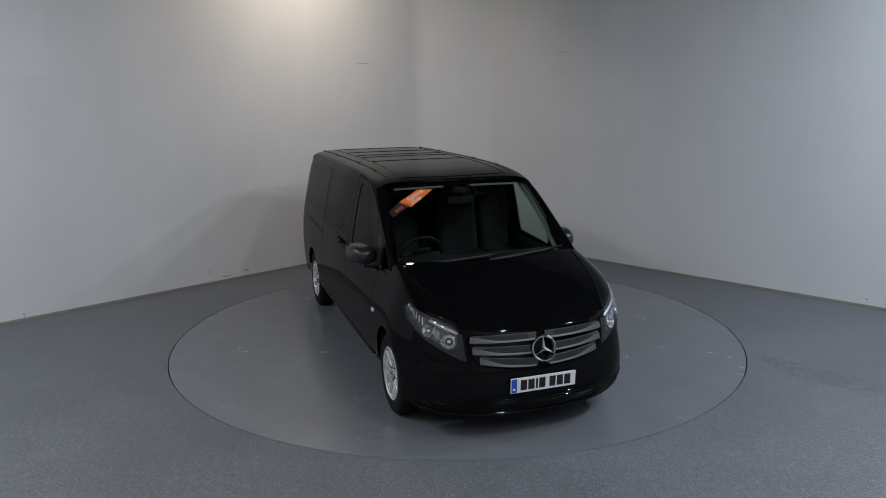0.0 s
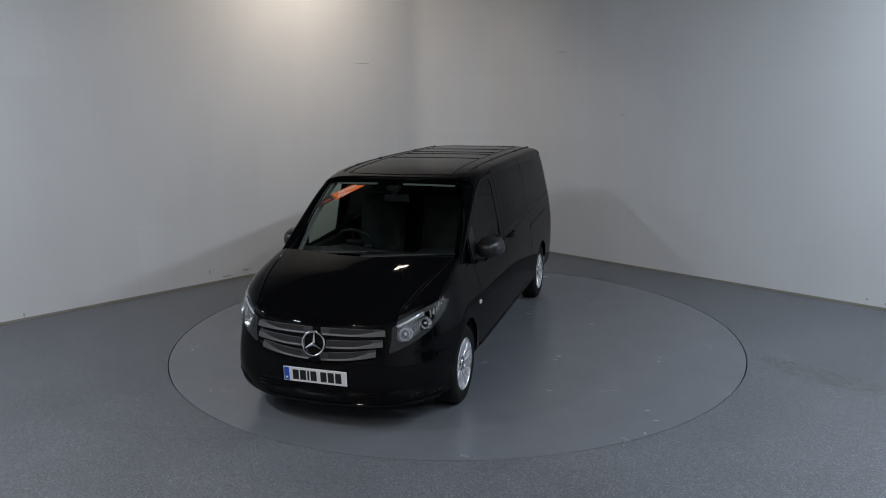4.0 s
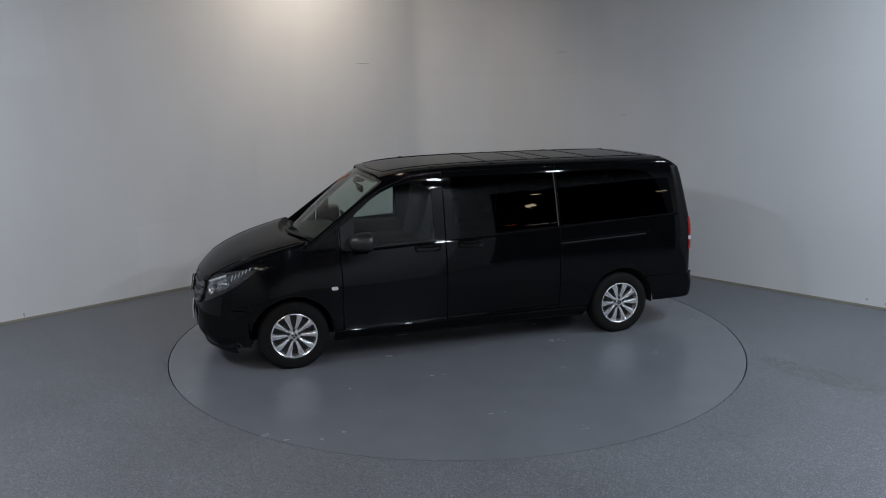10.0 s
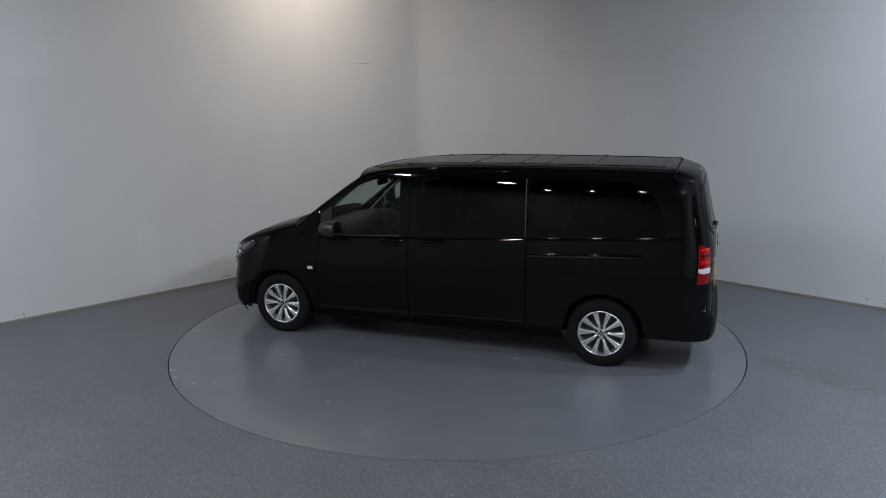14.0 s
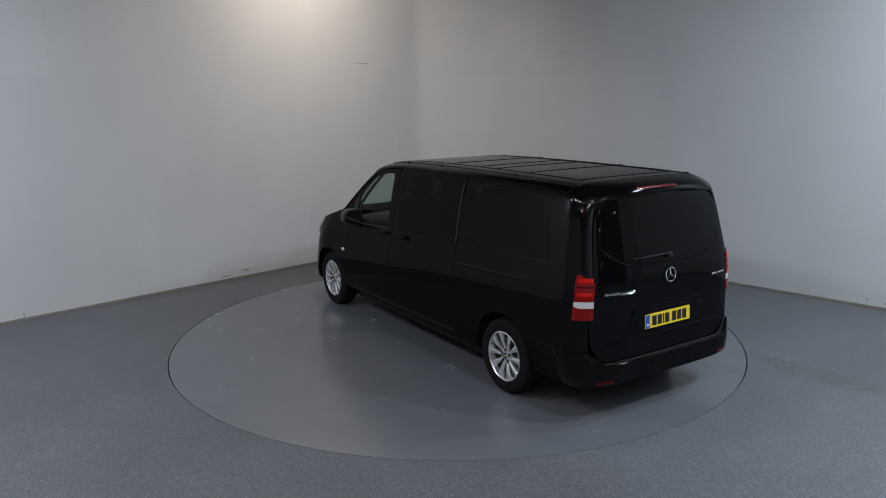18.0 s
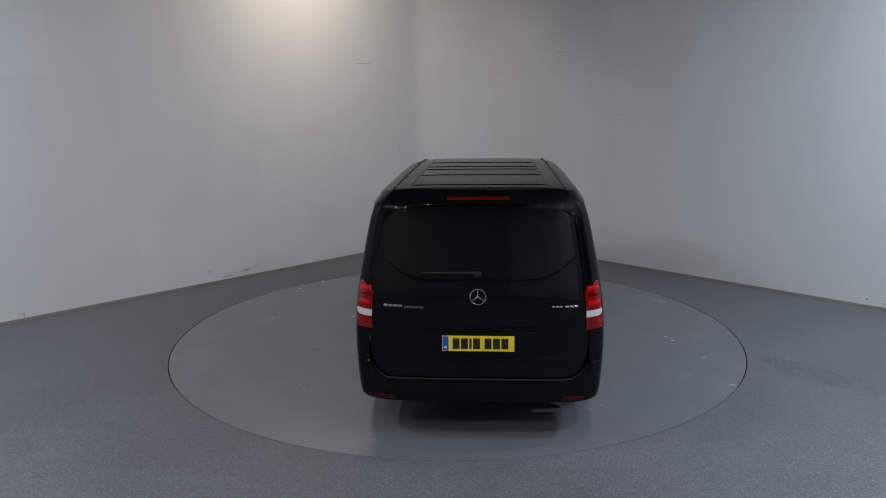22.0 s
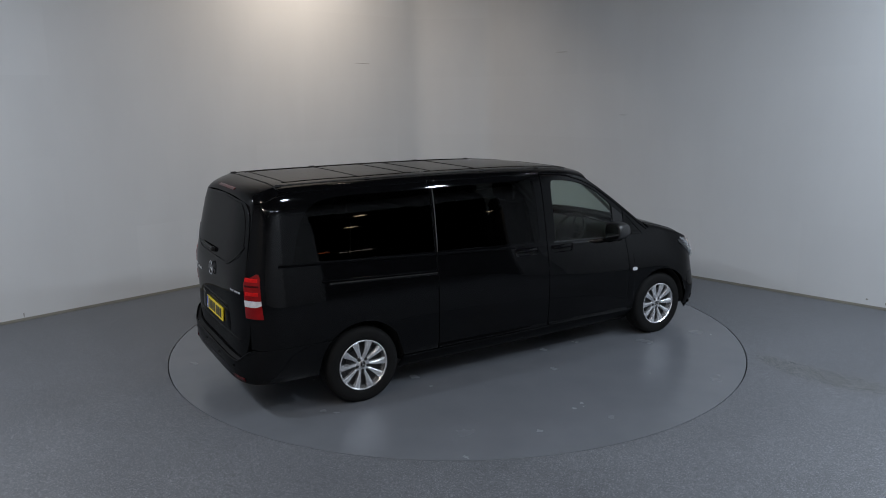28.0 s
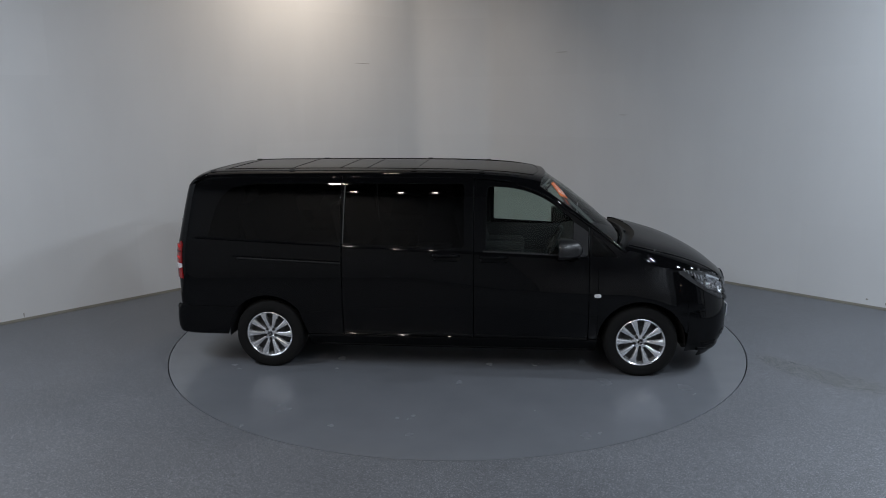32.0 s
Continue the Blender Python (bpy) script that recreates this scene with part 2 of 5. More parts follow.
def part(name, bm, material, parent=None, label="", angle=35, normals=None):
    me = bpy.data.meshes.new(name)
    if normals:
        bm.verts.index_update()
        given = [normals.get(v, v.normal) for v in bm.verts]
    bm.to_mesh(me)
    bm.free()
    me.materials.append(material)
    if normals:
        me.shade_smooth()
        me.normals_split_custom_set_from_vertices([tuple(n) for n in given])
    else:
        smooth(me, angle)
    ob = new(name, me)
    if parent is not None:
        ob.parent = parent
    if label:
        tagged(ob, label)
    return ob


def faces(bm, rows, close=False, flip=False):
    n = len(rows[0])
    for a, b in zip(rows, rows[1:]):
        for i in range(n if close else n - 1):
            j = (i + 1) % n
            q = [a[i], a[j], b[j], b[i]]
            q = [v for k, v in enumerate(q) if v not in q[:k]]
            if len(q) > 2:
                bm.faces.new(q[::-1] if flip else q)


def box(bm, size, centre=(0, 0, 0), bevel=0.0, m=None, segments=2):
    made = bmesh.ops.create_cube(bm, size=1)
    vs = made["verts"]
    bmesh.ops.scale(bm, vec=size, verts=vs)
    if bevel:
        es = list({e for v in vs for e in v.link_edges})
        r = bmesh.ops.bevel(bm, geom=es, offset=bevel, segments=segments, affect="EDGES", profile=0.5)
        vs = list({v for v in r["verts"]} | {v for v in vs if v.is_valid})
    t = Matrix.Translation(centre)
    bmesh.ops.transform(bm, matrix=(m @ t) if m else t, verts=vs)
    return vs


def lathe(bm, profile, n=48, m=None, closed=False):
    """Profile of (radius, along y), turned round the y axis."""
    m = m or Matrix()
    rows = []
    for r, y in profile:
        rows.append([bm.verts.new(m @ Vector((r * math.cos(2 * math.pi * k / n), y, r * math.sin(2 * math.pi * k / n)))) for k in range(n)])
    if closed:
        rows.append(rows[0])
    faces(bm, rows, close=True)
    return rows


def tube(bm, path, radius, n=8, cap=True):
    """A round rod along a path; radius may be a list."""
    rows = []
    pts = [Vector(p) for p in path]
    for k, p in enumerate(pts):
        d = (pts[min(k + 1, len(pts) - 1)] - pts[max(k - 1, 0)]).normalized()
        side = d.cross(Vector((0, 0, 1)))
        if side.length < 0.05:
            side = d.cross(Vector((1, 0, 0)))
        side.normalize()
        up = side.cross(d)
        r = radius[k] if isinstance(radius, (list, tuple)) else radius
        rows.append([bm.verts.new(p + r * (math.cos(2 * math.pi * i / n) * side + math.sin(2 * math.pi * i / n) * up)) for i in range(n)])
    faces(bm, rows, close=True)
    if cap:
        bm.faces.new(rows[0][::-1])
        bm.faces.new(rows[-1])
    bmesh.ops.recalc_face_normals(bm, faces=bm.faces)


def hermite(points):
    """A smooth curve through (a, b) points."""
    xs, ys = np.array([p[0] for p in points], float), np.array([p[1] for p in points], float)
    d = np.gradient(ys, xs)

    def f(x):
        x = min(max(x, xs[0]), xs[-1])
        k = min(max(int(np.searchsorted(xs, x)) - 1, 0), len(xs) - 2)
        h = xs[k + 1] - xs[k]
        s = (x - xs[k]) / h
        return float((2 * s**3 - 3 * s**2 + 1) * ys[k] + (s**3 - 2 * s**2 + s) * h * d[k] + (3 * s**2 - 2 * s**3) * ys[k + 1] + (s**3 - s**2) * h * d[k + 1])

    return f


def rounded(poly, radii, n=5):
    """The polygon with its corners rounded; radii: one for all, or one for each."""
    out = []
    if not isinstance(radii, (list, tuple)):
        radii = [radii] * len(poly)
    for k, r in enumerate(radii):
        a, p, b = (Vector(poly[j % len(poly)]) for j in (k - 1, k, k + 1))
        if r <= 0:
            out.append(p)
            continue
        r = min(r, 0.48 * (a - p).length, 0.48 * (b - p).length)
        s, e = p + (a - p).normalized() * r, p + (b - p).normalized() * r
        for i in range(n + 1):
            u = i / n
            out.append((1 - u) ** 2 * s + 2 * u * (1 - u) * p + u * u * e)
    return [Vector(v[:2]) for v in out]


def dense(poly, step):
    out = []
    for k, p in enumerate(poly):
        q = poly[(k + 1) % len(poly)]
        n = max(1, math.ceil((q - p).length / step))
        out += [p + (q - p) * (i / n) for i in range(n)]
    return out


def reach(poly, c, ang):
    """Distance from c to the polygon's edge in that direction (the farthest crossing)."""
    d = Vector((math.cos(ang), math.sin(ang)))
    best = 0
    for k, p in enumerate(poly):
        a, e = p - c, poly[(k + 1) % len(poly)] - p
        den = d.x * e.y - d.y * e.x
        if abs(den) < 1e-12:
            continue
        s = (a.x * e.y - a.y * e.x) / den
        u = (a.x * d.y - a.y * d.x) / den
        if s > 0 and -1e-4 <= u <= 1 + 1e-4:
            best = max(best, s)
    return best


def normal(f, u, v, h=1e-3):
    a = Vector(f(u + h, v)) - Vector(f(u - h, v))
    b = Vector(f(u, v + h)) - Vector(f(u, v - h))
    n = a.cross(b)
    return n.normalized() if n.length > 1e-12 else Vector((0, 0, 1))


def outward(f, u, v):
    p, n = Vector(f(u, v)), normal(f, u, v)
    ref = Vector((p.x * 0.25, p.y, (p.z - 1.0) * 1.0))
    if abs(p.x) > 2.2:
        ref.x = p.x
    return n if n.dot(ref) > 0 else -n


def panel(name, f, outer, material, parent, inner=None, centre=None, rings=6, step=0.06, off=0.0, lip=0.014, bevel=0.004, label="", dish=0.0):
    """A skin over the surface f(u, v) within the outline, with a rolled edge; inner: the outline of an opening."""
    outer = [Vector(p) for p in outer]
    c = Vector(centre) if centre else sum(outer, Vector((0, 0))) / len(outer)
    od = dense(outer, step)
    angs = [math.atan2(p.y - c.y, p.x - c.x) for p in od]
    if inner:
        inner = [Vector(p) for p in inner]
        angs += [math.atan2(p.y - c.y, p.x - c.x) for p in dense(inner, step)]
    angs.sort()
    angs = [a for k, a in enumerate(angs) if k == 0 or a - angs[k - 1] > 1e-3]
    bm = bmesh.new()
    dirs = [Vector((math.cos(a), math.sin(a))) for a in angs]
    ro = [reach(outer, c, a) for a in angs]
    ri = [reach(inner, c, a) for a in angs] if inner else [0] * len(angs)
    rows = []

    given = {}

    def ring(radii, drop, lean=0.0):
        row = []
        for d, r in zip(dirs, radii):
            q = c + d * r
            n = outward(f, q.x, q.y)
            v = bm.verts.new(Vector(f(q.x, q.y)) + n * (off - drop))
            row.append(v)
            e = q + d * 0.002
            roll = (Vector(f(e.x, e.y)) - Vector(f(q.x, q.y))).normalized()
            given[v] = (n + roll * lean).normalized()
        return row

    if inner:
        rows.append(ring(ri, lip + bevel, -3))
        rows.append(ring(ri, bevel * 0.5, -0.8))
        ri = [r + bevel for r in ri]
        rows.append(ring(ri, 0))
        ts = [k / rings for k in range(1, rings)]
    else:
        ts = [k / rings for k in range(1, rings)]
    rb = [o - bevel for o in ro]
    for s in ts:
        rows.append(ring([i + (o - i) * s for i, o in zip(ri, rb)], dish * (1 - s * s)))
    rows.append(ring(rb, 0))
    rows.append(ring(ro, bevel * 0.5, 0.8))
    rows.append(ring(ro, lip, 3))
    faces(bm, rows, close=True)
    if not inner:
        mid = bm.verts.new(Vector(f(c.x, c.y)) + outward(f, c.x, c.y) * (off - dish))
        n = len(angs)
        for i in range(n):
            bm.faces.new([mid, rows[0][(i + 1) % n], rows[0][i]])
        given[mid] = outward(f, c.x, c.y)
    bm.normal_update()
    u = c + dirs[0] * (ri[0] + rb[0]) * 0.5
    pick = rows[len(rows) // 2][0].link_faces[0]
    if pick.normal.dot(outward(f, u.x, u.y)) < 0:
        bmesh.ops.reverse_faces(bm, faces=bm.faces)
    return part(name, bm, material, parent, label, normals=None if dish else given)


def curtain(name, f, us, low, high, material, parent, nv=14, off=0.0, lip=0.014, bevel=0.004, label="", crown=0.0):
    """A skin over f(u, v) between two edges low(u) and high(u), with rolled edges all round."""
    bm = bmesh.new()
    us = list(us)
    cols = [(us[0], lip), (us[0], bevel * 0.5), (us[0] + math.copysign(bevel, us[-1] - us[0]), 0)] + [(u, 0) for u in us[1:-1]] + [(us[-1] - math.copysign(bevel, us[-1] - us[0]), 0), (us[-1], bevel * 0.5), (us[-1], lip)]
    rows, given = [], {}
    for u, dr in cols:
        a, b = low(u), high(u)
        vs = [(a, lip), (a, bevel * 0.5), (a + bevel, 0)] + [(a + (b - a) * k / nv, 0) for k in range(1, nv)] + [(b - bevel, 0), (b, bevel * 0.5), (b, lip)]
        row = []
        for v, d2 in vs:
            n = outward(f, u, v)
            vert = bm.verts.new(Vector(f(u, v)) + n * (off - max(dr, d2)))
            given[vert] = n
            if d2 or dr:
                q = Vector(f(u + (0.002 if u > us[len(us) // 2] else -0.002) * (dr > 0), v + (0.002 if v > 0.5 * (a + b) else -0.002) * (d2 > 0)))
                given[vert] = (n + (q - Vector(f(u, v))).normalized() * (0.4 if max(dr, d2) < lip else 2)).normalized()
            if crown and v > b - crown:
                w = (1 - (b - v) / crown) * min(1, max(0, (u - 1.66) / 0.2))
                given[vert] = (n + Vector((0, 0, 1)) * (0.9 * w * w)).normalized()
            row.append(vert)
        rows.append(row)
    faces(bm, rows)
    bm.normal_update()
    k = len(us) // 2 + 3
    fc = rows[k][nv // 2 + 3].link_faces[0]
    if fc.normal.dot(outward(f, us[len(us) // 2], 0.5 * (low(us[len(us) // 2]) + high(us[len(us) // 2])))) < 0:
        bmesh.ops.reverse_faces(bm, faces=bm.faces)
    return part(name, bm, material, parent, label, normals=given)


def sheet(name, f, us, vs, material, parent, flip=False, label="", thick=0.0):
    bm = bmesh.new()
    rows = [[bm.verts.new(f(u, v)) for v in vs] for u in us]
    faces(bm, rows, flip=flip)
    if thick:
        bmesh.ops.solidify(bm, geom=bm.faces[:], thickness=thick)
    return part(name, bm, material, parent, label)


def steps(a, b, n):
    return [a + (b - a) * k / n for k in range(n + 1)]


def ribbon(name, f, path, half, material, parent, off=0.004, label="", height=0.004):
    """A thin raised strip on the surface f along a path of (u, v); half: half its width."""
    bm = bmesh.new()
    rows = []
    pts = [Vector(p) for p in path]
    for k, p in enumerate(pts):
        n = outward(f, p.x, p.y)
        d = Vector(f(*pts[min(k + 1, len(pts) - 1)])) - Vector(f(*pts[max(k - 1, 0)]))
        side = n.cross(d).normalized()
        base = Vector(f(p.x, p.y))
        rows.append([bm.verts.new(base + side * (half * a) + n * (off - height + height * h)) for a, h in ((-1.0, -1), (-0.95, 0.0), (-0.8, 0.55), (-0.5, 0.85), (0, 1), (0.5, 0.85), (0.8, 0.55), (0.95, 0.0), (1.0, -1))])
    faces(bm, rows)
    bm.faces.new(rows[0])
    bm.faces.new(rows[-1][::-1])
    bmesh.ops.recalc_face_normals(bm, faces=bm.faces)
    return part(name, bm, material, parent, label)


def ledge(name, f, path, material, parent, tall=0.030, deep=1.0, label=""):
    """A shallow shoulder along a path: swells downwards, then turns sharply back in."""
    bm = bmesh.new()
    rows = []
    pts = [Vector(p) for p in path]
    prof = [(0.5, -0.002)] + [(0.5 - u, deep * (0.13 * u * tall + 0.10 * tall * u * u)) for u in steps(0, 1, 6)]
    last = prof[-1][1]
    prof += [(-0.53, last * 0.85), (-0.58, last * 0.4), (-0.60, -0.002)]
    for p in pts:
        n = outward(f, p.x, p.y)
        rows.append([bm.verts.new(Vector(f(p.x, p.y + d * tall)) + n * (o + 0.0006)) for d, o in prof])
    faces(bm, rows)
    bm.faces.new(rows[0])
    bm.faces.new(rows[-1][::-1])
    bmesh.ops.recalc_face_normals(bm, faces=bm.faces)
    return part(name, bm, material, parent, label)


# ---------------------------------------------------------------- hall
CORNER = Vector((-0.022, 5.438))
LEFTWAY, RIGHTWAY = Vector((-0.711, -0.703)), Vector((0.7215, -0.6924))
HIGH, FAR, CUT = 5.6, 13.0, 0.78
P_L, P_R = CORNER + LEFTWAY * FAR, CORNER + RIGHTWAY * FAR
P_B = CORNER + (LEFTWAY + RIGHTWAY) * FAR
C_L, C_R = CORNER + LEFTWAY * CUT, CORNER + RIGHTWAY * (CUT + 0.05)


# unseen back walls: their greys set how bright the van's reflections are
GREYWALL = base_material("grey_wall", (0.3, 0.305, 0.31), 0.8, vary=0.06, scale=1.0)
PALEWALL = base_material("pale_wall", (0.6, 0.6, 0.61), 0.9, vary=0.1, scale=1.0)


def wall(name, pts, label, material=None, thick=0.2, low=0.0):
    """An upright wall along the points, its inner face on them."""
    bm = bmesh.new()
    pts = [Vector(p) for p in pts]
    mid = Vector((0, -2))
    rows = []
    offs = []
    for k, p in enumerate(pts):
        d = (pts[min(k + 1, len(pts) - 1)] - pts[max(k - 1, 0)]).normalized()
        n = Vector((-d.y, d.x))
        offs.append(p + (n if n.dot(p - mid) > 0 else -n) * thick)
    for ring_z in ((pts, low), (pts, HIGH), (offs, HIGH), (offs, low)):
        rows.append([bm.verts.new((p.x, p.y, ring_z[1])) for p in ring_z[0]])
    rows.append(rows[0])
    faces(bm, rows)
    bm.faces.new([r[0] for r in rows[:4]])
    bm.faces.new([r[-1] for r in rows[:4]][::-1])
    bmesh.ops.recalc_face_normals(bm, faces=bm.faces)
    return tagged(part(name, bm, material or WALL), label, "wall", kind="structure")


def build_hall():
    wall("wall_west", [C_L + LEFTWAY * 0.16, P_L], "pale grey painted plain studio wall with faint scuffs")
    wall("wall_east", [C_R + RIGHTWAY * 0.16, P_R], "pale grey painted plain studio wall with faint scuffs")
    ease = 0.16
    n_l, n_r = C_L + (C_R - C_L).normalized() * ease, C_R + (C_L - C_R).normalized() * ease
    k_l, k_r = C_L - LEFTWAY * -ease, C_R - RIGHTWAY * -ease
    bend = [(1 - u) ** 2 * k_l + 2 * u * (1 - u) * C_L + u * u * n_l for u in steps(0, 1, 8)]
    bend += [(1 - u) ** 2 * n_r + 2 * u * (1 - u) * C_R + u * u * k_r for u in steps(0, 1, 8)]
    wall("wall_corner", bend, "pale grey curved panel across the studio corner")
    wall("wall_south_west", [P_L, P_B], "dull grey wall out of view behind the camera", GREYWALL)
    # this wall has a wide doorway to a dim hall
    d0, d1, top_z = P_R + LEFTWAY * 0.95, P_R + LEFTWAY * 5.4, 4.1
    wall("wall_south_east", [P_R, d0], "dull grey painted wall beside a wide doorway", GREYWALL)
    wall("wall_south", [d1, d1 + LEFTWAY * 1.2], "dull grey painted wall beside a wide doorway", GREYWALL)
    wall("wall_south_end", [d1 + LEFTWAY * 1.2, P_B], "pale wall out of view behind the camera", PALEWALL)
    wall("wall_lintel", [d0, d1], "dull grey painted wall over a wide doorway", GREYWALL, low=top_z)
    out = RIGHTWAY * 7.0
    # hall walls: dimness put into a near-black colour, so the doorway reflects dark
    wall("hall_wall_1", [d0 + RIGHTWAY * 0.2, d0 + out], "near-black wall closing off the dim hall", LININGDARK)
    wall("hall_wall_2", [d1 + RIGHTWAY * 0.2, d1 + out], "near-black wall closing off the dim hall", LININGDARK)
    wall("hall_wall_3", [d0 + out, d1 + out], "near-black wall closing off the dim hall", LININGDARK)
    for p, z in ((Vector((8.75, -4.82)), 3.2), (Vector((7.42, -7.42)), 4.15), (Vector((7.7, -8.0)), 3.6)):
        bm = bmesh.new()
        lathe(bm, [(0.15, 0.0), (0.14, 0.05), (0.10, 0.11), (0.04, 0.15), (0.03, 0.20)], n=24, m=pose(0, 0, 0, 90))
        pend = part("pendant_lamp", bm, TRIM)
        pend.matrix_basis = pose(p.x, p.y, z)
        bm = bmesh.new()
        rows = lathe(bm, [(0.14, 0.012), (0.001, 0.012)], n=24, m=pose(0, 0, 0, 90))
        part("diffuser", bm, GLOW, pend)
        bm = bmesh.new()
        tube(bm, [(0, 0, 0.2), (0, 0, HIGH - z)], 0.01)
        part("cord", bm, TRIM, pend)
        tagged(pend, "round pendant lamp glowing warm in the dim hall", "lamp", "hall lamps")
    for x, y, z, length, mat_, word in ((8.37, -8.49, 2.85, 0.8, GLOWWHITE, "white"), (7.55, -9.09, 2.95, 0.7, GLOWRED, "orange")):
        bm = bmesh.new()
        box(bm, (length + 0.04, 0.05, 0.05), (0, 0, 0.03), bevel=0.008)
        st = part("strip_light", bm, TRIM)
        st.matrix_basis = pose(x, y, z, 0, 0, 44.7)
        bm = bmesh.new()
        box(bm, (length, 0.03, 0.016), (0, 0, -0.004), bevel=0.004)
        part("tube", bm, mat_, st)
        for o in (-0.3, 0.3):
            bm = bmesh.new()
            tube(bm, [(o, 0, 0.05), (o, 0, HIGH - z)], 0.006)
            part("cord", bm, TRIM, st)
        tagged(st, "thin %s strip light glowing in the dim hall" % word, "lamp", "hall lamps")
    for a, b, nm in ((C_L, P_L, "baseboard_west"), (C_R, P_R, "baseboard_east"), (C_L, C_R, "baseboard_corner")):
        d = (b - a).normalized()
        n = Vector((-d.y, d.x))
        n = n if n.dot(-a) > 0 else -n
        bm = bmesh.new()
        prof = [(0.002, 0.0), (0.012, 0.0), (0.012, 0.022), (0.006, 0.032), (0.002, 0.032)]
        rows = [[bm.verts.new((p.x + n.x * o, p.y + n.y * o, z)) for o, z in prof] for p in (a, b)]
        faces(bm, rows)
        bmesh.ops.recalc_face_normals(bm, faces=bm.faces)
        tagged(part(nm, bm, SKIRT), "thin dull olive strip sealing wall and floor", "baseboard", kind="structure")
    # floor with the round opening for the turntable
    bm = bmesh.new()
    n = 160
    inner = [bm.verts.new((2.955 * math.cos(2 * math.pi * k / n), 2.955 * math.sin(2 * math.pi * k / n), 0)) for k in range(n)]
    deep = [bm.verts.new((v.co.x, v.co.y, -0.08)) for v in inner]
    edge = []
    corners = [CORNER + Vector((0, 0.5)), P_L + Vector((-0.5, 0)), P_B + Vector((0, -0.5)), P_B + RIGHTWAY * 7.5 + Vector((0, -0.5)), P_R + RIGHTWAY * 7.5]
    quad = [Vector(c) for c in corners]
    for k in range(n):
        a = 2 * math.pi * k / n
        r = reach(quad, Vector((0, 0)), a)
        edge.append(bm.verts.new((r * math.cos(a), r * math.sin(a), 0)))
    faces(bm, [deep, inner, edge], close=True)
    bmesh.ops.recalc_face_normals(bm, faces=bm.faces)
    tagged(part("floor", bm, FLOOR), "grey speckled resin floor with dull sheen", "floor", kind="structure")
    bm = bmesh.new()
    lathe(bm, [(3.3, -0.0), (3.3, 0.05), (0.0, 0.05)], n=96, m=pose(0, 0, -0.11, 90))
    tagged(part("turntable_pit", bm, DARK), "dark pit under the turntable", "pit", kind="structure")
    bm = bmesh.new()
    rows = [[bm.verts.new((p.x, p.y, z)) for p in [CORNER + Vector((0, 0.5)), P_L - Vector((0.5, 0)), P_B - Vector((0, 0.5)), P_B + RIGHTWAY * 7.5, P_R + RIGHTWAY * 7.5]] for z in (HIGH, HIGH + 0.2)]
    faces(bm, rows, close=True)
    bm.faces.new(rows[0])
    bm.faces.new(rows[1])
    bmesh.ops.recalc_face_normals(bm, faces=bm.faces)
    tagged(part("ceiling", bm, CEILING), "black painted high ceiling above the studio", "ceiling", kind="structure")
    # light fittings, those of the two added wall-fill lamps too
    for lx, ly, lz, lw, ll, watts, tone in LAMPS:
        bm = bmesh.new()
        box(bm, (lw + 0.06, ll + 0.06, 0.07), (0, 0, -0.04), bevel=0.008)
        fit_ob = part("ceiling_light", bm, TRIM)
        fit_ob.matrix_basis = lamp_pose(lx, ly, lz, tone)
        bm = bmesh.new()
        tube(bm, [(0, 0, -0.01), (0, 0, HIGH - lz)], 0.015)
        hang = part("hanger", bm, TRIM, fit_ob)
        if tone == WARM:
            hang.matrix_basis = TILT.inverted()
        tagged(fit_ob, "square panel light out of view under the black ceiling", "light", "studio lights")
    # worn, tan-tinged bands on the floor beside the turntable
    for cx, cy, turn, length, width in ((3.30, -1.42, -47, 1.35, 0.34),):
        bm = bmesh.new()
        rows = []
        for u in steps(-1, 1, 16):
            hw = width * 0.5 * (1 - u * u) ** 0.5 + 0.004
            rows.append([bm.verts.new((u * length * 0.5, 0.12 * u * u + hw * v, 0)) for v in (-1, 0, 1)])
        faces(bm, rows)
        bmesh.ops.recalc_face_normals(bm, faces=bm.faces)
        ob = part("floor_stain", bm, WORN)
        ob.matrix_basis = pose(cx, cy, 0.0015, 0, 0, turn)
        tagged(ob, "faint tan worn streak on the grey resin floor", "stain", "floor stains")
    # small marks on the walls
    marks = [(LEFTWAY, 4.70, 0.17, 0.012, 0.07), (LEFTWAY, 7.03, 0.07, 0.012, 0.06), (LEFTWAY, 4.15, 0.11, 0.11, 0.018), (LEFTWAY, 4.45, 0.07, 0.16, 0.012),
             (LEFTWAY, 1.95, 3.0, 0.3, 0.006), (RIGHTWAY, 2.3, 3.12, 0.22, 0.008), (RIGHTWAY, 6.75, 0.1, 0.03, 0.02), (RIGHTWAY, 6.95, 0.08, 0.012, 0.025), (RIGHTWAY, 3.4, 2.2, 0.14, 0.005)]
    for way, along, z, w, h in marks:
        p = CORNER + way * along
        n = Vector((-way.y, way.x))
        n = n if n.dot(-p) > 0 else -n
        bm = bmesh.new()
        ring_ = [bm.verts.new((p.x + way.x * w * 0.5 * math.cos(a) + n.x * 0.003, p.y + way.y * w * 0.5 * math.cos(a) + n.y * 0.003, z + h * 0.5 * math.sin(a) * (1 + 0.3 * math.sin(3 * a)))) for a in steps(0, 2 * math.pi, 14)[:-1]]
        bm.faces.new(ring_)
        tagged(part("wall_mark", bm, STAIN), "small grey scuff mark on the studio wall", "mark", "wall marks")


build_hall()


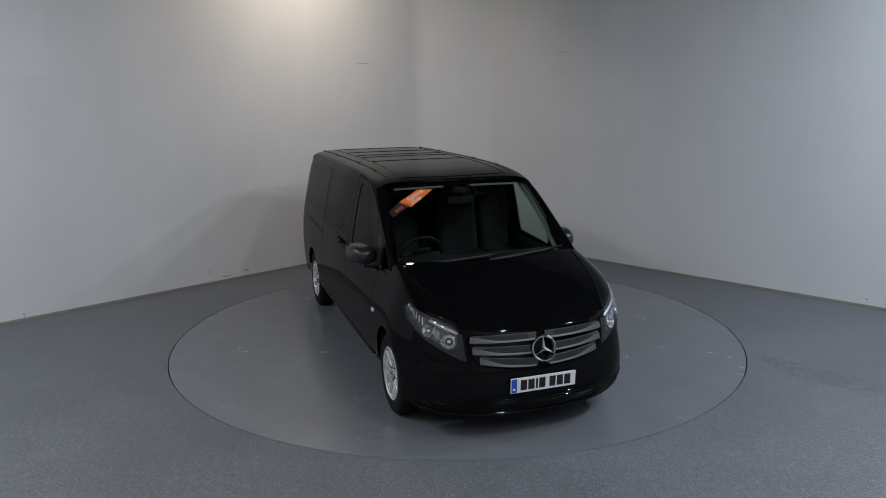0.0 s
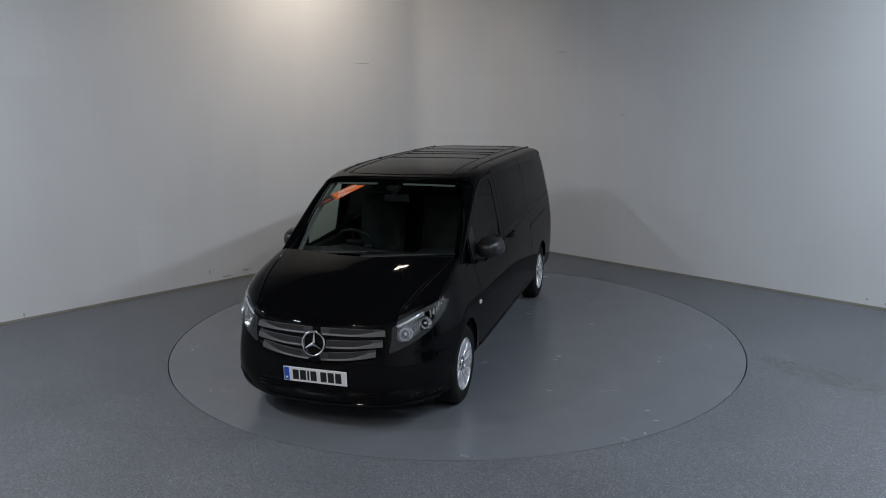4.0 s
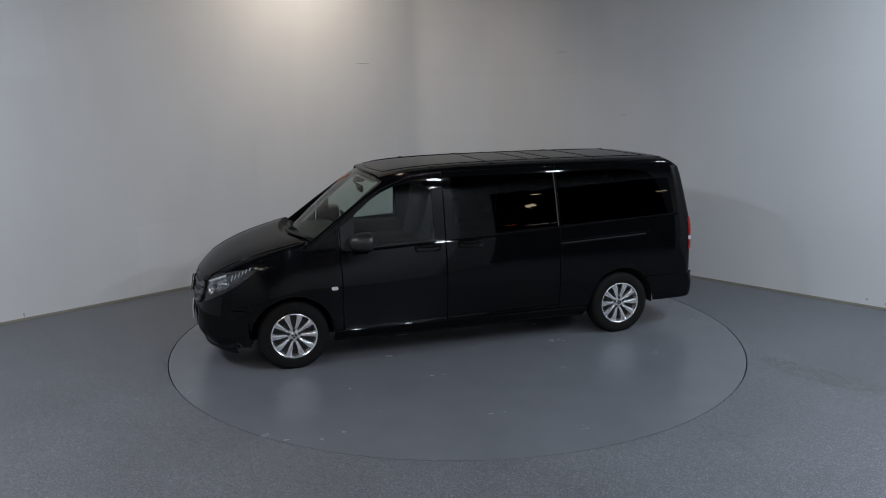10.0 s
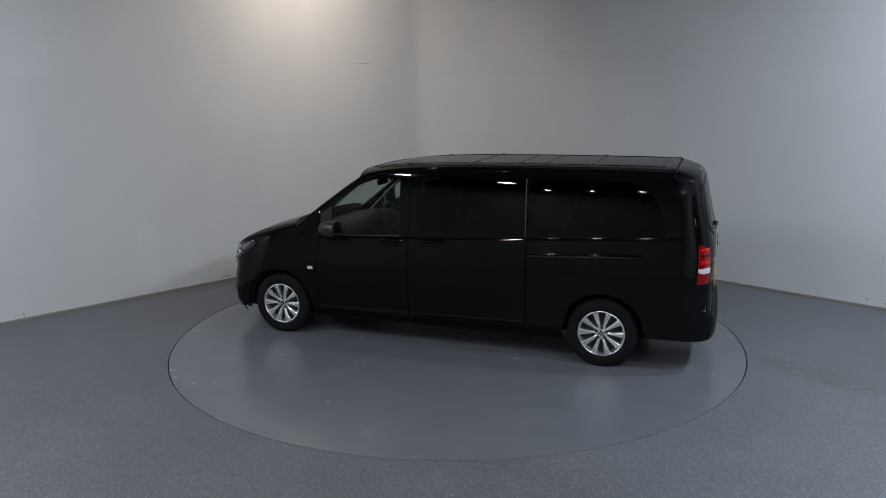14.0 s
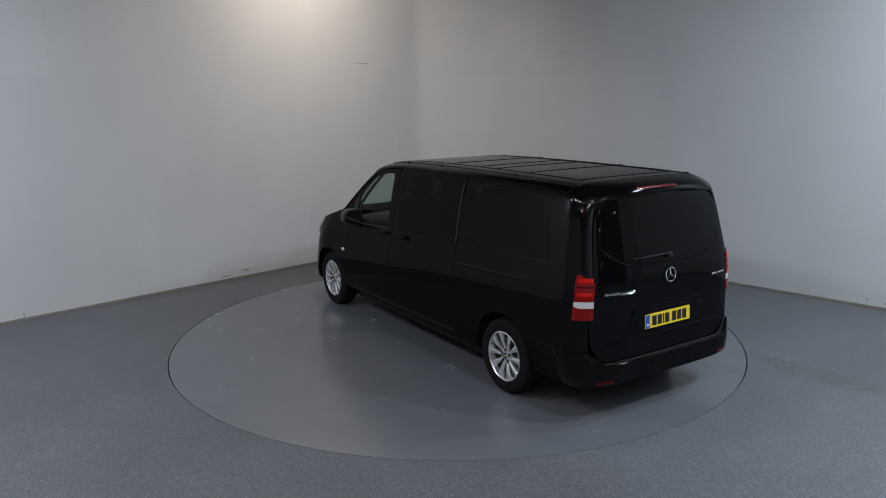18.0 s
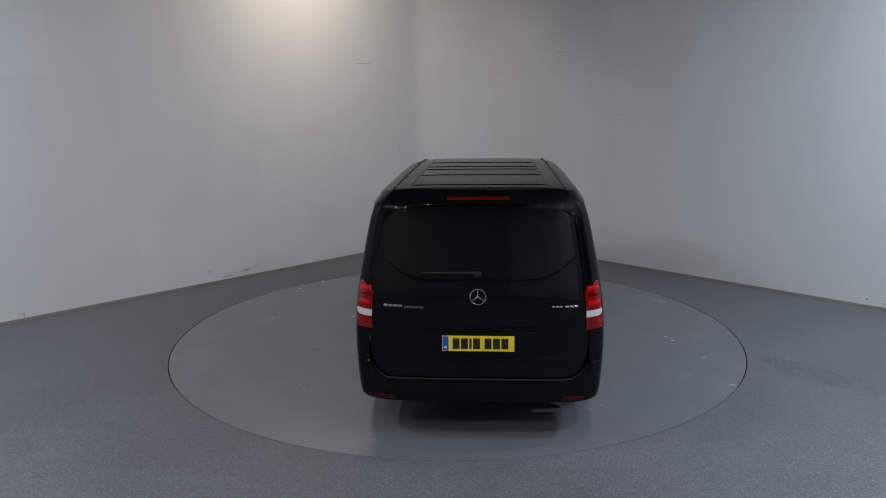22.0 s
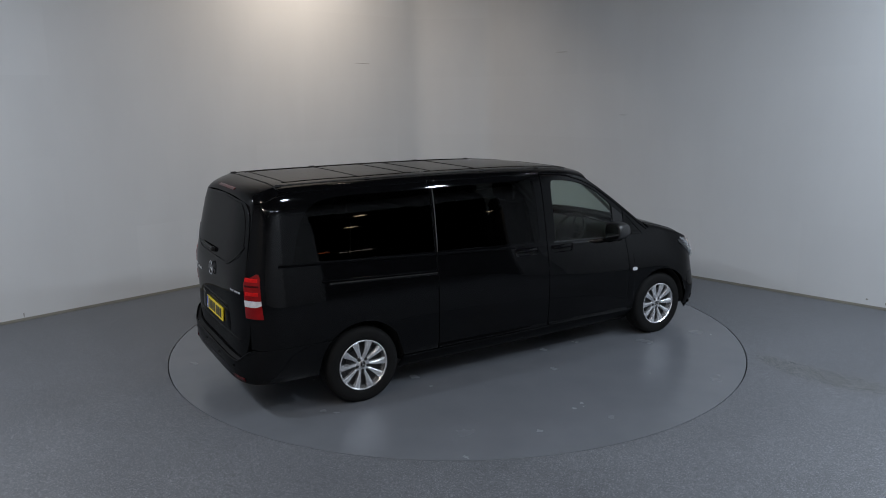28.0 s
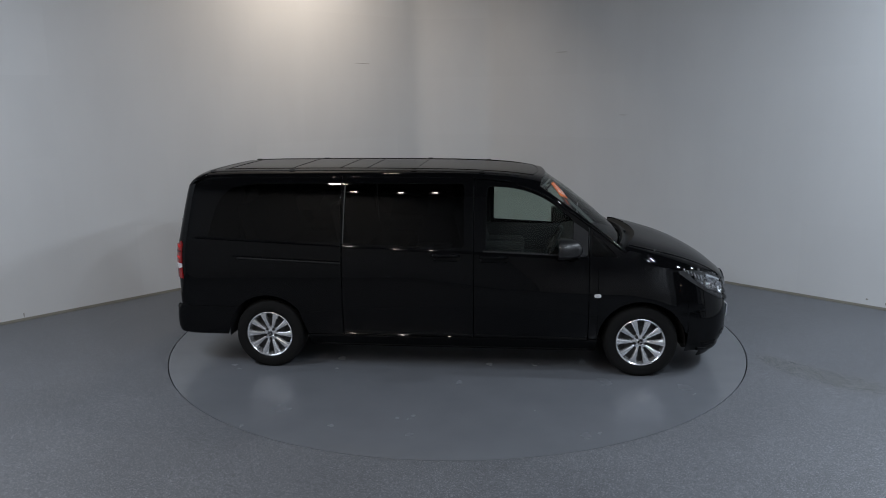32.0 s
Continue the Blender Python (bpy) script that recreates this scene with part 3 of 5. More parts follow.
def build_turntable():
    bm = bmesh.new()
    rows = lathe(bm, [(2.945, -0.03), (2.945, -0.0015), (2.944, 0.0)] + [(2.944 * (1 - k / 12), 0.0) for k in range(1, 12)], n=160, m=pose(0, 0, 0.0, 90))
    bm.faces.new(rows[-1])
    bmesh.ops.recalc_face_normals(bm, faces=bm.faces)
    disc = part("turntable", bm, DISC)
    # added black ring paints the shade in the open gap round the disc
    bm = bmesh.new()
    lathe(bm, [(2.954, -0.05), (2.954, -0.016), (2.952, -0.014), (2.948, -0.014), (2.9465, -0.05)], n=160, m=pose(0, 0, 0, 90))
    bmesh.ops.recalc_face_normals(bm, faces=bm.faces)
    part("gap_ring", bm, RUBBER, disc, "black ring set in the gap round the rim")
    return tagged(disc, "round grey painted turntable disc flush with the floor", "turntable")


turntable = build_turntable()


# ---------------------------------------------------------------- van: shape
# x forward from the middle of the wheelbase, y to the van's own left, z up
AXLE, WHEEL_Z, WHEEL_Y, ARCH = 1.715, 0.322, 0.845, 0.388
X0, X1, NOSE_N, TAIL_N = 1.70, -2.20, 2.6, 5.0
wide = hermite([(0.15, 0.87), (0.25, 0.905), (0.35, 0.930), (0.5, 0.946), (0.7, 0.956), (0.9, 0.950), (1.05, 0.934), (1.15, 0.919), (1.25, 0.902), (1.4, 0.873), (1.55, 0.842), (1.68, 0.808), (1.76, 0.778), (1.82, 0.748), (1.9, 0.70)])
nose_x = hermite([(0.1, 2.44), (0.2, 2.52), (0.3, 2.575), (0.4, 2.598), (0.5, 2.598), (0.6, 2.585), (0.7, 2.566), (0.8, 2.545), (0.86, 2.53), (1.3, 2.5)])
tail_x = hermite([(0.2, -2.70), (0.4, -2.685), (0.6, -2.672), (0.8, -2.668), (1.0, -2.676), (1.15, -2.668), (1.25, -2.648), (1.4, -2.615), (1.55, -2.582), (1.7, -2.547), (1.8, -2.518), (1.9, -2.485)])


def arc_table(a, b, n):
    th = np.linspace(0, math.pi / 2, 4001)
    x, y = np.sin(th) ** (2 / n), np.cos(th) ** (2 / n)
    s = np.concatenate([[0], np.cumsum(np.hypot(np.diff(a * x), np.diff(b * y)))])
    return s, x, y


N_S, N_X, N_Y = arc_table(0.86, 0.94, NOSE_N)
T_S, T_X, T_Y = arc_table(0.48, 0.93, TAIL_N)
T_FRONT, T_REAR = X0 + N_S[-1], X1 - T_S[-1]


def side(t, z, sg=1):
    """The van's upright skin: t runs along it from the middle of the tail (T_REAR) to the middle of the nose (T_FRONT)."""
    w = wide(z)
    if t > X0:
        s = min(t - X0, 2 * N_S[-1] - (t - X0))
        x, y = X0 + (nose_x(z) - X0) * np.interp(s, N_S, N_X), w * np.interp(s, N_S, N_Y)
        y *= 1 + 0.06 * min(1, max(0, (s - 0.2) / 0.4)) * min(1, max(0, (0.62 - z) / 0.3))
        if t > T_FRONT:
            y = -y
    elif t < X1:
        s = X1 - t
        s2 = min(s, 2 * T_S[-1] - s)
        x, y = X1 + (tail_x(z) - X1) * np.interp(s2, T_S, T_X), w * np.interp(s2, T_S, T_Y)
        if t < T_REAR:
            y = -y
    else:
        x, y = t, w
    y *= 1 - 0.012 * (x / 2.2) ** 2
    # the cabin and the wings draw in towards the front above the waist
    fore, high = min(1, max(0, (x + 0.5) / 2.1)), min(1, max(0, (z - 0.72) / 0.50))
    y *= 1 - 0.080 * fore * fore * (3 - 2 * fore) * high * high * (3 - 2 * high)
    # the front wings swell round the wheels and into the bumper's corners
    ahead, foot = min(1, max(0, (x - 1.55) / 0.45)), min(1, max(0, (1.0 - z) / 0.5))
    y *= 1 + 0.040 * ahead * ahead * (3 - 2 * ahead) * foot * foot * (3 - 2 * foot)
    return Vector((x, y * sg, z))


def left(t, z):
    return side(t, z, 1)


def right(t, z):
    return side(t, z, -1)


def nose(s, z):
    """The front: s is the way round from the middle, to the van's left."""
    p = side(T_FRONT - abs(s), z)
    return Vector((p.x, math.copysign(p.y, s), p.z))


def tail(s, z):
    p = side(T_REAR + abs(s), z)
    return Vector((p.x, math.copysign(p.y, s), p.z))


def nose_s(y):
    """The way round the nose to the side offset y."""
    return math.copysign(N_S[-1] - float(np.interp(-abs(y) / 0.94, -N_Y, N_S)), y)


def tail_s(y):
    return math.copysign(T_S[-1] - float(np.interp(-abs(y) / 0.93, -T_Y, T_S)), y)


bonnet_z = hermite([(1.4, 1.27), (1.65, 1.214), (1.87, 1.156), (2.1, 1.086), (2.3, 1.003), (2.40, 0.948), (2.46, 0.909), (2.50, 0.876), (2.53, 0.853), (2.56, 0.826)])


def top(x, y):
    """The bonnet's and wings' upper skin as a height over the plan."""
    w = 0.935 * (1 - 0.012 * (x / 2.2) ** 2)
    q = abs(y) / w
    r = ((max(x - X0, 0) / (2.53 - X0)) ** NOSE_N + q**NOSE_N) ** (1 / NOSE_N)
    share_ = (q / r) ** 2 if r > 1e-6 else 0
    return Vector((x, y, bonnet_z(x) - 0.072 * r**5 * share_ - 0.02 * q * q))


def wing_top(t):
    """Height of the wing's upper edge along the skin."""
    p = side(t, 1.0)
    w = 0.935 * (1 - 0.012 * (p.x / 2.2) ** 2)
    return top(min(p.x, 2.53), math.copysign(min(abs(p.y), w), p.y)).z


roof_edge = hermite([(-2.46, 1.745), (-2.4, 1.768), (-2.34, 1.782), (-2.25, 1.792), (-2.1, 1.798), (-1.5, 1.800), (-0.5, 1.800), (0.1, 1.793), (0.4, 1.776), (0.6, 1.745), (0.75, 1.697), (0.9, 1.622), (1.05, 1.523), (1.25, 1.383), (1.45, 1.235), (1.6, 1.125), (1.7, 1.06)])
roof_mid = hermite([(-2.5, 1.825), (-2.34, 1.842), (-2.2, 1.848), (-1.5, 1.856), (-0.5, 1.853), (0.2, 1.838), (0.5, 1.820), (0.7, 1.795), (0.8, 1.776), (0.9, 1.745)])


def edge_point(x, sg=1):
    """On the line where the side meets roof and windscreen pillar."""
    return side(x, roof_edge(x), sg)


def roof(x, a):
    """The roof: a from -1 to 1 across."""
    e = edge_point(max(x, -2.46))
    zm = roof_mid(x)
    k = (1 - abs(a) ** 5) ** 0.55
    bow = 0.05 * (1 - a * a) if x > 0.3 else 0
    return Vector((x + bow * min(1, max(0, (x - 0.3) / 0.5)), e.y * a, e.z + (zm - e.z) * k))


screen_x = hermite([(0.0, 1.645), (0.25, 1.46), (0.5, 1.27), (0.75, 1.073), (1.0, 0.868)])
screen_z = hermite([(0.0, 1.135), (0.25, 1.298), (0.5, 1.458), (0.75, 1.612), (1.0, 1.752)])
screen_w = hermite([(0.0, 0.775), (0.5, 0.735), (1.0, 0.672)])


def screen(a, b):
    """The windscreen: a from -1 to 1 across (van's left is 1), b from its foot to its top."""
    return Vector((screen_x(b) - (0.16 - 0.07 * b) * a * a, screen_w(b) * a, screen_z(b) - 0.02 * a * a))


def screen_at(y, z):
    """The windscreen's a, b for a side offset and a height."""
    lo, hi = 0.0, 1.0
    for _ in range(30):
        m_ = (lo + hi) / 2
        if screen(y / screen_w(m_), m_).z < z:
            lo = m_
        else:
            hi = m_
    return y / screen_w(lo), lo


def belt(x):
    return 1.148 - 0.0465 * x


def arch_low(t, sill=0.335):
    for cx in (AXLE, -AXLE):
        d = t - cx
        if abs(d) < ARCH:
            return max(sill, WHEEL_Z + math.sqrt(max(ARCH * ARCH - d * d, 0)))
    return sill


def arch_points(cx, a0, a1, n, r=ARCH):
    return [(cx + r * math.cos(radians(a)), WHEEL_Z + r * math.sin(radians(a))) for a in steps(a0, a1, n)]


# ---------------------------------------------------------------- van: parts
van = new("van")
tagged(van, "glossy black passenger van with silver alloy wheels on the turntable", "van")

DOOR_F, DOOR_R, SLIDE_R = 1.243, 0.217, -0.994
WIN_FRONT = rounded([(1.10, belt(1.1) + 0.012), (1.10, 1.415), (0.90, 1.575), (0.72, 1.665), (0.52, 1.706), (0.335, 1.712), (0.325, belt(0.33) + 0.012)], [0.015, 0.03, 0.15, 0.12, 0.08, 0.05, 0.025])
WIN_SLIDE = rounded([(0.128, belt(0.12) + 0.022), (0.128, 1.733), (-0.958, 1.738), (-0.985, belt(-0.97) + 0.012)], [0.03, 0.03, 0.02, 0.02])
WIN_QUART = rounded([(-1.008, belt(-1.0) + 0.012), (-1.002, 1.736), (-1.85, 1.733), (-2.08, 1.69), (-2.19, 1.52), (-2.275, belt(-2.27) - 0.005)], [0.02, 0.02, 0.15, 0.14, 0.12, 0.03])
WIN_CORNER = rounded([(1.272, belt(1.27) + 0.012), (1.272, 1.318), (1.50, belt(1.5) + 0.012)], [0.015, 0.03, 0.02])


def glaze(name, f, outline, material, parent, depth=0.006, label=""):
    return panel(name, f, outline, material, parent, rings=4, step=0.08, off=-depth, lip=0.006, bevel=0.002, label=label)


def grow(poly, d):
    """The outline moved outwards by d."""
    c = sum((Vector(p) for p in poly), Vector((0, 0))) / len(poly)
    return [Vector(p) + (Vector(p) - c).normalized() * d for p in poly]


def handle(f, x, z, parent):
    """A pull handle across its dished recess."""
    hollow = panel("handle_recess", f, rounded([(x - 0.135, z - 0.040), (x + 0.135, z - 0.046), (x + 0.135, z + 0.040), (x - 0.135, z + 0.044)], 0.04), PAINT, parent, rings=6, step=0.02, off=0.003, lip=0.006, bevel=0.003, dish=0.012)
    bm = bmesh.new()
    rows = []
    for u in steps(-1, 1, 16):
        xx = x + 0.130 * u
        n = outward(f, xx, z)
        bow = 0.036 * (1 - u ** 4) + 0.003
        tall = 0.017 + 0.004 * (1 - u * u)
        rows.append([bm.verts.new(Vector(f(xx, z + 0.012 + tall * a)) + n * (bow + d)) for a, d in ((-1.0, -0.008), (-0.9, 0.002), (-0.5, 0.008), (0.1, 0.010), (0.7, 0.006), (1.0, -0.002), (0.9, -0.012), (-0.7, -0.013))])
    faces(bm, rows, close=True)
    bm.faces.new(rows[0])
    bm.faces.new(rows[-1][::-1])
    bmesh.ops.recalc_face_normals(bm, faces=bm.faces)
    part("handle", bm, PAINT, parent, "black pull handle", angle=50)
    return hollow


def build_side(f, sg):
    # front door
    outline = rounded([(DOOR_F, 0.342), (DOOR_F, 1.375), (1.05, 1.513), (0.90, 1.610), (0.75, 1.683), (0.6, 1.730), (0.4, 1.757), (DOOR_R + 0.004, 1.770), (DOOR_R + 0.004, 0.342)], [0.05, 0.06, 0.1, 0.1, 0.1, 0.1, 0.1, 0.02, 0.03])
    door = panel("front_door", f, outline, PAINT, van, inner=WIN_FRONT, centre=(0.70, 1.38), rings=14, step=0.05)
    glaze("window", f, grow(WIN_FRONT, 0.004), CLEAR, door, label="clear green-tinted door window")
    ribbon("window_seal", f, [(x, belt(x) + 0.004) for x in steps(0.30, 1.2, 12)], 0.009, TRIM, door, off=0.004)
    sail = panel("mirror_sail", f, rounded([(1.105, belt(1.1) + 0.012), (1.105, 1.40), (1.235, 1.31), (1.235, belt(1.23) + 0.012)], 0.015), TRIM, door, rings=3, off=0.003, bevel=0.002)
    handle(f, 0.398, 1.079, door)
    # fixed corner window by the pillar
    quarter = panel("pillar_panel", f, rounded([(DOOR_F + 0.007, 0.345), (DOOR_F + 0.007, 1.372), (1.42, 1.245), (1.60, 1.108), (1.60, 1.02), (1.34, 1.0), (1.318, 0.345)], [0.01, 0.02, 0.05, 0.03, 0.05, 0.05, 0.01]), PAINT, van, inner=WIN_CORNER, centre=(1.335, 1.14), rings=5, step=0.04)
    glaze("corner_window", f, grow(WIN_CORNER, 0.004), PRIVACY, quarter)
    # wing, with the wheel arch
    us = [1.322, 1.326] + [AXLE - ARCH * math.cos(radians(a)) for a in steps(6, 174, 30)] + steps(2.13, 2.285, 5)
    us = sorted(us)

    def wing_low(t):
        return arch_low(t) if t < AXLE + ARCH - 0.02 else 0.605 if t > 2.12 else max(0.42, arch_low(t))

    def wing_high(t):
        return wing_top(t) if t > 1.6 else min(wing_top(t), 0.995 + (wing_top(1.6) - 0.995) * max(0, (t - 1.33) / 0.27))

    wing = curtain("wing", f, us, wing_low, wing_high, PAINT, van, nv=26, crown=0.10)
    panel("side_marker", f, rounded([(1.292, 0.741), (1.352, 0.741), (1.352, 0.773), (1.292, 0.773)], 0.014), WHITELENS, wing, rings=3, step=0.02, off=0.009, lip=0.01, bevel=0.004, label="small clear side marker lamp")
    # sliding door or fixed panel
    outline = rounded([(DOOR_R - 0.004, 0.342), (DOOR_R - 0.004, 1.787), (SLIDE_R + 0.004, 1.796), (SLIDE_R + 0.004, 0.342)], 0.02)
    slide = panel("sliding_door", f, outline, PAINT, van, inner=WIN_SLIDE, centre=(-0.42, 1.45), rings=14, step=0.06)
    glaze("window", f, grow(WIN_SLIDE, 0.004), PRIVACY, slide, 0.001, label="near-black privacy glass window")
    handle(f, -0.035, 1.092, slide)
    ribbon("window_seal", f, [(-0.962 - 0.02 * u, 1.733 - 0.533 * u) for u in steps(0, 1, 8)], 0.0055, SEAL, slide, off=0.003)
    # rear side panel
    q_out = [(SLIDE_R - 0.004, 0.342), (-1.333, 0.342)] + arch_points(-AXLE, 3, 134.7, 22) + [(T_REAR + tail_s(0.805), 0.596), (T_REAR + tail_s(0.80), 0.9), (T_REAR + tail_s(0.80), 1.25), (T_REAR + tail_s(0.81), 1.5), (T_REAR + tail_s(0.80), 1.64), (T_REAR + tail_s(0.785), 1.703), (-2.46, 1.741), (-2.40, 1.764), (-2.34, 1.778), (-2.25, 1.788), (-2.1, 1.794), (SLIDE_R - 0.004, 1.796)]
    quart = panel("rear_side_panel", f, q_out, PAINT, van, inner=WIN_QUART, centre=(-1.66, 1.42), rings=16, step=0.05)
    glaze("window", f, grow(WIN_QUART, 0.004), PRIVACY, quart, 0.001, label="near-black privacy glass rear side window")
    ribbon("slide_rail", f, [(x, 1.0225 + 0.039 * (-1.023 - x)) for x in steps(-1.0, -1.995, 14)], 0.017, GLOSSBLACK, quart, off=0.0035, label="dark sliding door rail")
    ribbon("rail_groove", f, [(x, 1.0225 + 0.039 * (-1.023 - x)) for x in steps(-1.004, -1.985, 14)], 0.007, DARK, quart, off=0.0055)
    # sill
    def sill(u, v):
        p = f(u, v)
        d = 0.012 * math.sin(math.pi * min(1, max(0, (v - 0.19) / 0.145)))
        return Vector((p.x, p.y + sg * (d - 0.004 - 0.075 * max(0, (0.325 - v) / 0.13)), v))
    curtain("sill", sill, steps(-1.33, 1.325, 30), lambda u: 0.195, lambda u: 0.334, PAINT, van, nv=8, lip=0.03)
    # shoulder and sill creases, one piece a panel
    for own, x0, x1 in ((door, DOOR_R + 0.008, DOOR_F - 0.004), (slide, SLIDE_R + 0.008, DOOR_R - 0.008), (quart, -2.40, SLIDE_R - 0.008)):
        ledge("shoulder_crease", f, [(x, belt(x) - 0.012) for x in steps(x0, x1, 16)], PAINT, own, 0.026, 0.85)
        ribbon("gutter_bead", f, [(x, roof_edge(x) - 0.006) for x in steps(x0, min(x1, 0.62), 16)], 0.007, PAINT, own, off=0.004, height=0.004)
        if own is not quart:
            ledge("sill_crease", f, [(x, 0.362 - 0.012 * x) for x in steps(x0, x1, 16)], PAINT, own, 0.024, 2.4)
        if own is quart:
            ledge("rail_crease", f, [(x, 1.0445 + 0.039 * (-1.023 - x)) for x in steps(-2.05, -1.01, 12)], PAINT, own, 0.020, 1.0)
    # wheel arch rims and liners
    for cx in (AXLE, -AXLE):
        bm = bmesh.new()
        rows = []
        for a in steps(-4, 184, 26):
            x, z = cx + (ARCH + 0.005) * math.cos(radians(a)), WHEEL_Z + (ARCH + 0.005) * math.sin(radians(a))
            rows.append([bm.verts.new((x, sg * y, z)) for y in (0.90, 0.80, 0.62, 0.55)] + [bm.verts.new((cx + 0.2 * math.cos(radians(a)), sg * 0.55, WHEEL_Z + 0.2 * math.sin(radians(a))))])
        faces(bm, rows, flip=sg < 0)
        part("arch_liner", bm, LININGDARK, van)
    # windscreen pillar between side, screen and roof
    bm = bmesh.new()
    rows = []
    for u in steps(0, 1, 26):
        x = 1.655 + (0.75 - 1.655) * u
        e = edge_point(x, sg)
        b = min(1.0, max(0.0, u * 1.02))
        g = screen(sg * 1.0, b)
        mid = Vector((max(e.x, g.x) - 0.005, e.y * 0.985, max(e.z, g.z) + 0.006))
        rows.append([bm.verts.new((1 - k) ** 2 * e + 2 * k * (1 - k) * mid + k * k * g) for k in steps(0, 1, 8)])
    faces(bm, rows, flip=sg > 0)
    pillar = part("windscreen_pillar", bm, PAINT, van)
    ribbon("pillar_bead", f, [(x, roof_edge(x) - 0.014) for x in steps(0.60, 1.56, 24)], 0.016, PAINT, pillar, off=0.008, height=0.008)
    # inner pillar trim
    bm = bmesh.new()
    rows = []
    for b in steps(0.05, 1, 12):
        rows.append([bm.verts.new(Vector(screen(sg * a, b)) + Vector((-0.03 - d, 0, -0.02))) for a, d in ((0.985, 0.0), (0.962, 0.010), (0.945, 0.05))])
    faces(bm, rows)
    part("pillar_trim", bm, LINING, van, "pale grey inner pillar trim")
    # tail lamp, wrapped round the corner
    t_in = T_REAR + tail_s(0.782)
    t_out = X1
    while side(t_out, 1.0).x > -2.535:
        t_out -= 0.002

    def lens(t, z):
        """The corner skin, its front edge raked forward towards the foot."""
        k = max(0, (t - t_in) / (t_out - t_in))
        return f(t + (0.004 * k - 0.010 * (1 - k)) * max(0, (1.0 - z) / 0.15) ** 1.3, z)

    def hi(t):
        k = max(0, min(1, (t_out - t) / (t_out - t_in)))
        return 1.216 - 0.085 * k - 0.05 * max(0, 1 - k / 0.22) ** 2

    us = steps(t_out, t_in, 14)
    lamp_ = curtain("tail_lamp", lens, us, lambda t: 0.992, hi, RED, van, nv=12, off=0.010, lip=0.012, bevel=0.004, label="red and clear tail lamp cluster")
    curtain("reverse_lens", lens, us, lambda t: 0.943 + 0.016 * max(0, 1 - abs(t - t_out) / 0.06) ** 2, lambda t: 0.9905, WHITELENS, lamp_, nv=4, off=0.010, lip=0.012, bevel=0.002, label="clear reversing lens")
    curtain("lower_lens", lens, us, lambda t: 0.850, lambda t: 0.9415 + 0.016 * max(0, 1 - abs(t - t_out) / 0.06) ** 2, RED, lamp_, nv=4, off=0.010, lip=0.012, bevel=0.003, label="red lower lens")
    for z0, z1, d in ((1.096, 1.110, 0.010),):
        curtain("lens_band", lens, steps(t_out - d, t_in + d, 10), lambda t: z0, lambda t: z1, REDDARK, lamp_, nv=4, off=0.0125, lip=0.006, bevel=0.002, label="darker red band")
    for z in (1.045, 1.15):
        ribbon("lamp_bulb", lens, [(t_in + (t_out - t_in) * u, z) for u in steps(0.12, 0.88, 8)], 0.017, REDBRIGHT, lamp_, off=0.0125, height=0.004, label="bright red bulb zone")
    # mirror: a rounded shell, flat behind, its foot drawn in towards the door
    prof = rounded([(-0.112, -0.045), (-0.02, -0.086), (0.098, -0.094), (0.118, 0.0), (0.100, 0.088), (0.0, 0.104), (-0.085, 0.092), (-0.118, 0.02)], 0.07, 4)
    m_ = bmesh.new()
    rows = []
    for d, k in ((-0.078, 0.90), (-0.074, 0.97), (-0.055, 1.0), (-0.02, 1.0), (0.025, 0.965), (0.065, 0.88), (0.098, 0.74), (0.120, 0.55), (0.132, 0.32), (0.136, 0.10)):
        rows.append([m_.verts.new((1.045 + d, sg * (0.975 - 0.015 * (d + 0.07) / 0.2 - p.x * k), 1.172 + p.y * k)) for p in prof])
    faces(m_, rows, close=True)
    m_.faces.new(rows[-1])
    m_.faces.new(rows[0][::-1])
    bmesh.ops.recalc_face_normals(m_, faces=m_.faces)
    mir = part("mirror", m_, MIRRORCAP, van, "dark grey plastic door mirror", angle=60)
    bm = bmesh.new()
    vs = [bm.verts.new((0.9655, sg * (0.975 - p.x * 0.84), 1.172 + p.y * 0.84)) for p in prof]
    bm.faces.new(vs)
    part("mirror_glass", bm, CHROME, mir, "mirror glass")
    bm = bmesh.new()
    rows = []
    for y, h, d in ((0.83, 0.05, 0.075), (0.88, 0.045, 0.07), (0.95, 0.035, 0.05)):
        rows.append([bm.verts.new((1.095 + d * math.cos(a), sg * y, 1.105 + h * math.sin(a))) for a in steps(0, 2 * math.pi, 14)[:-1]])
    faces(bm, rows, close=True)
    bmesh.ops.recalc_face_normals(bm, faces=bm.faces)
    part("mirror_arm", bm, TRIM, mir)


build_side(left, 1)
build_side(right, -1)


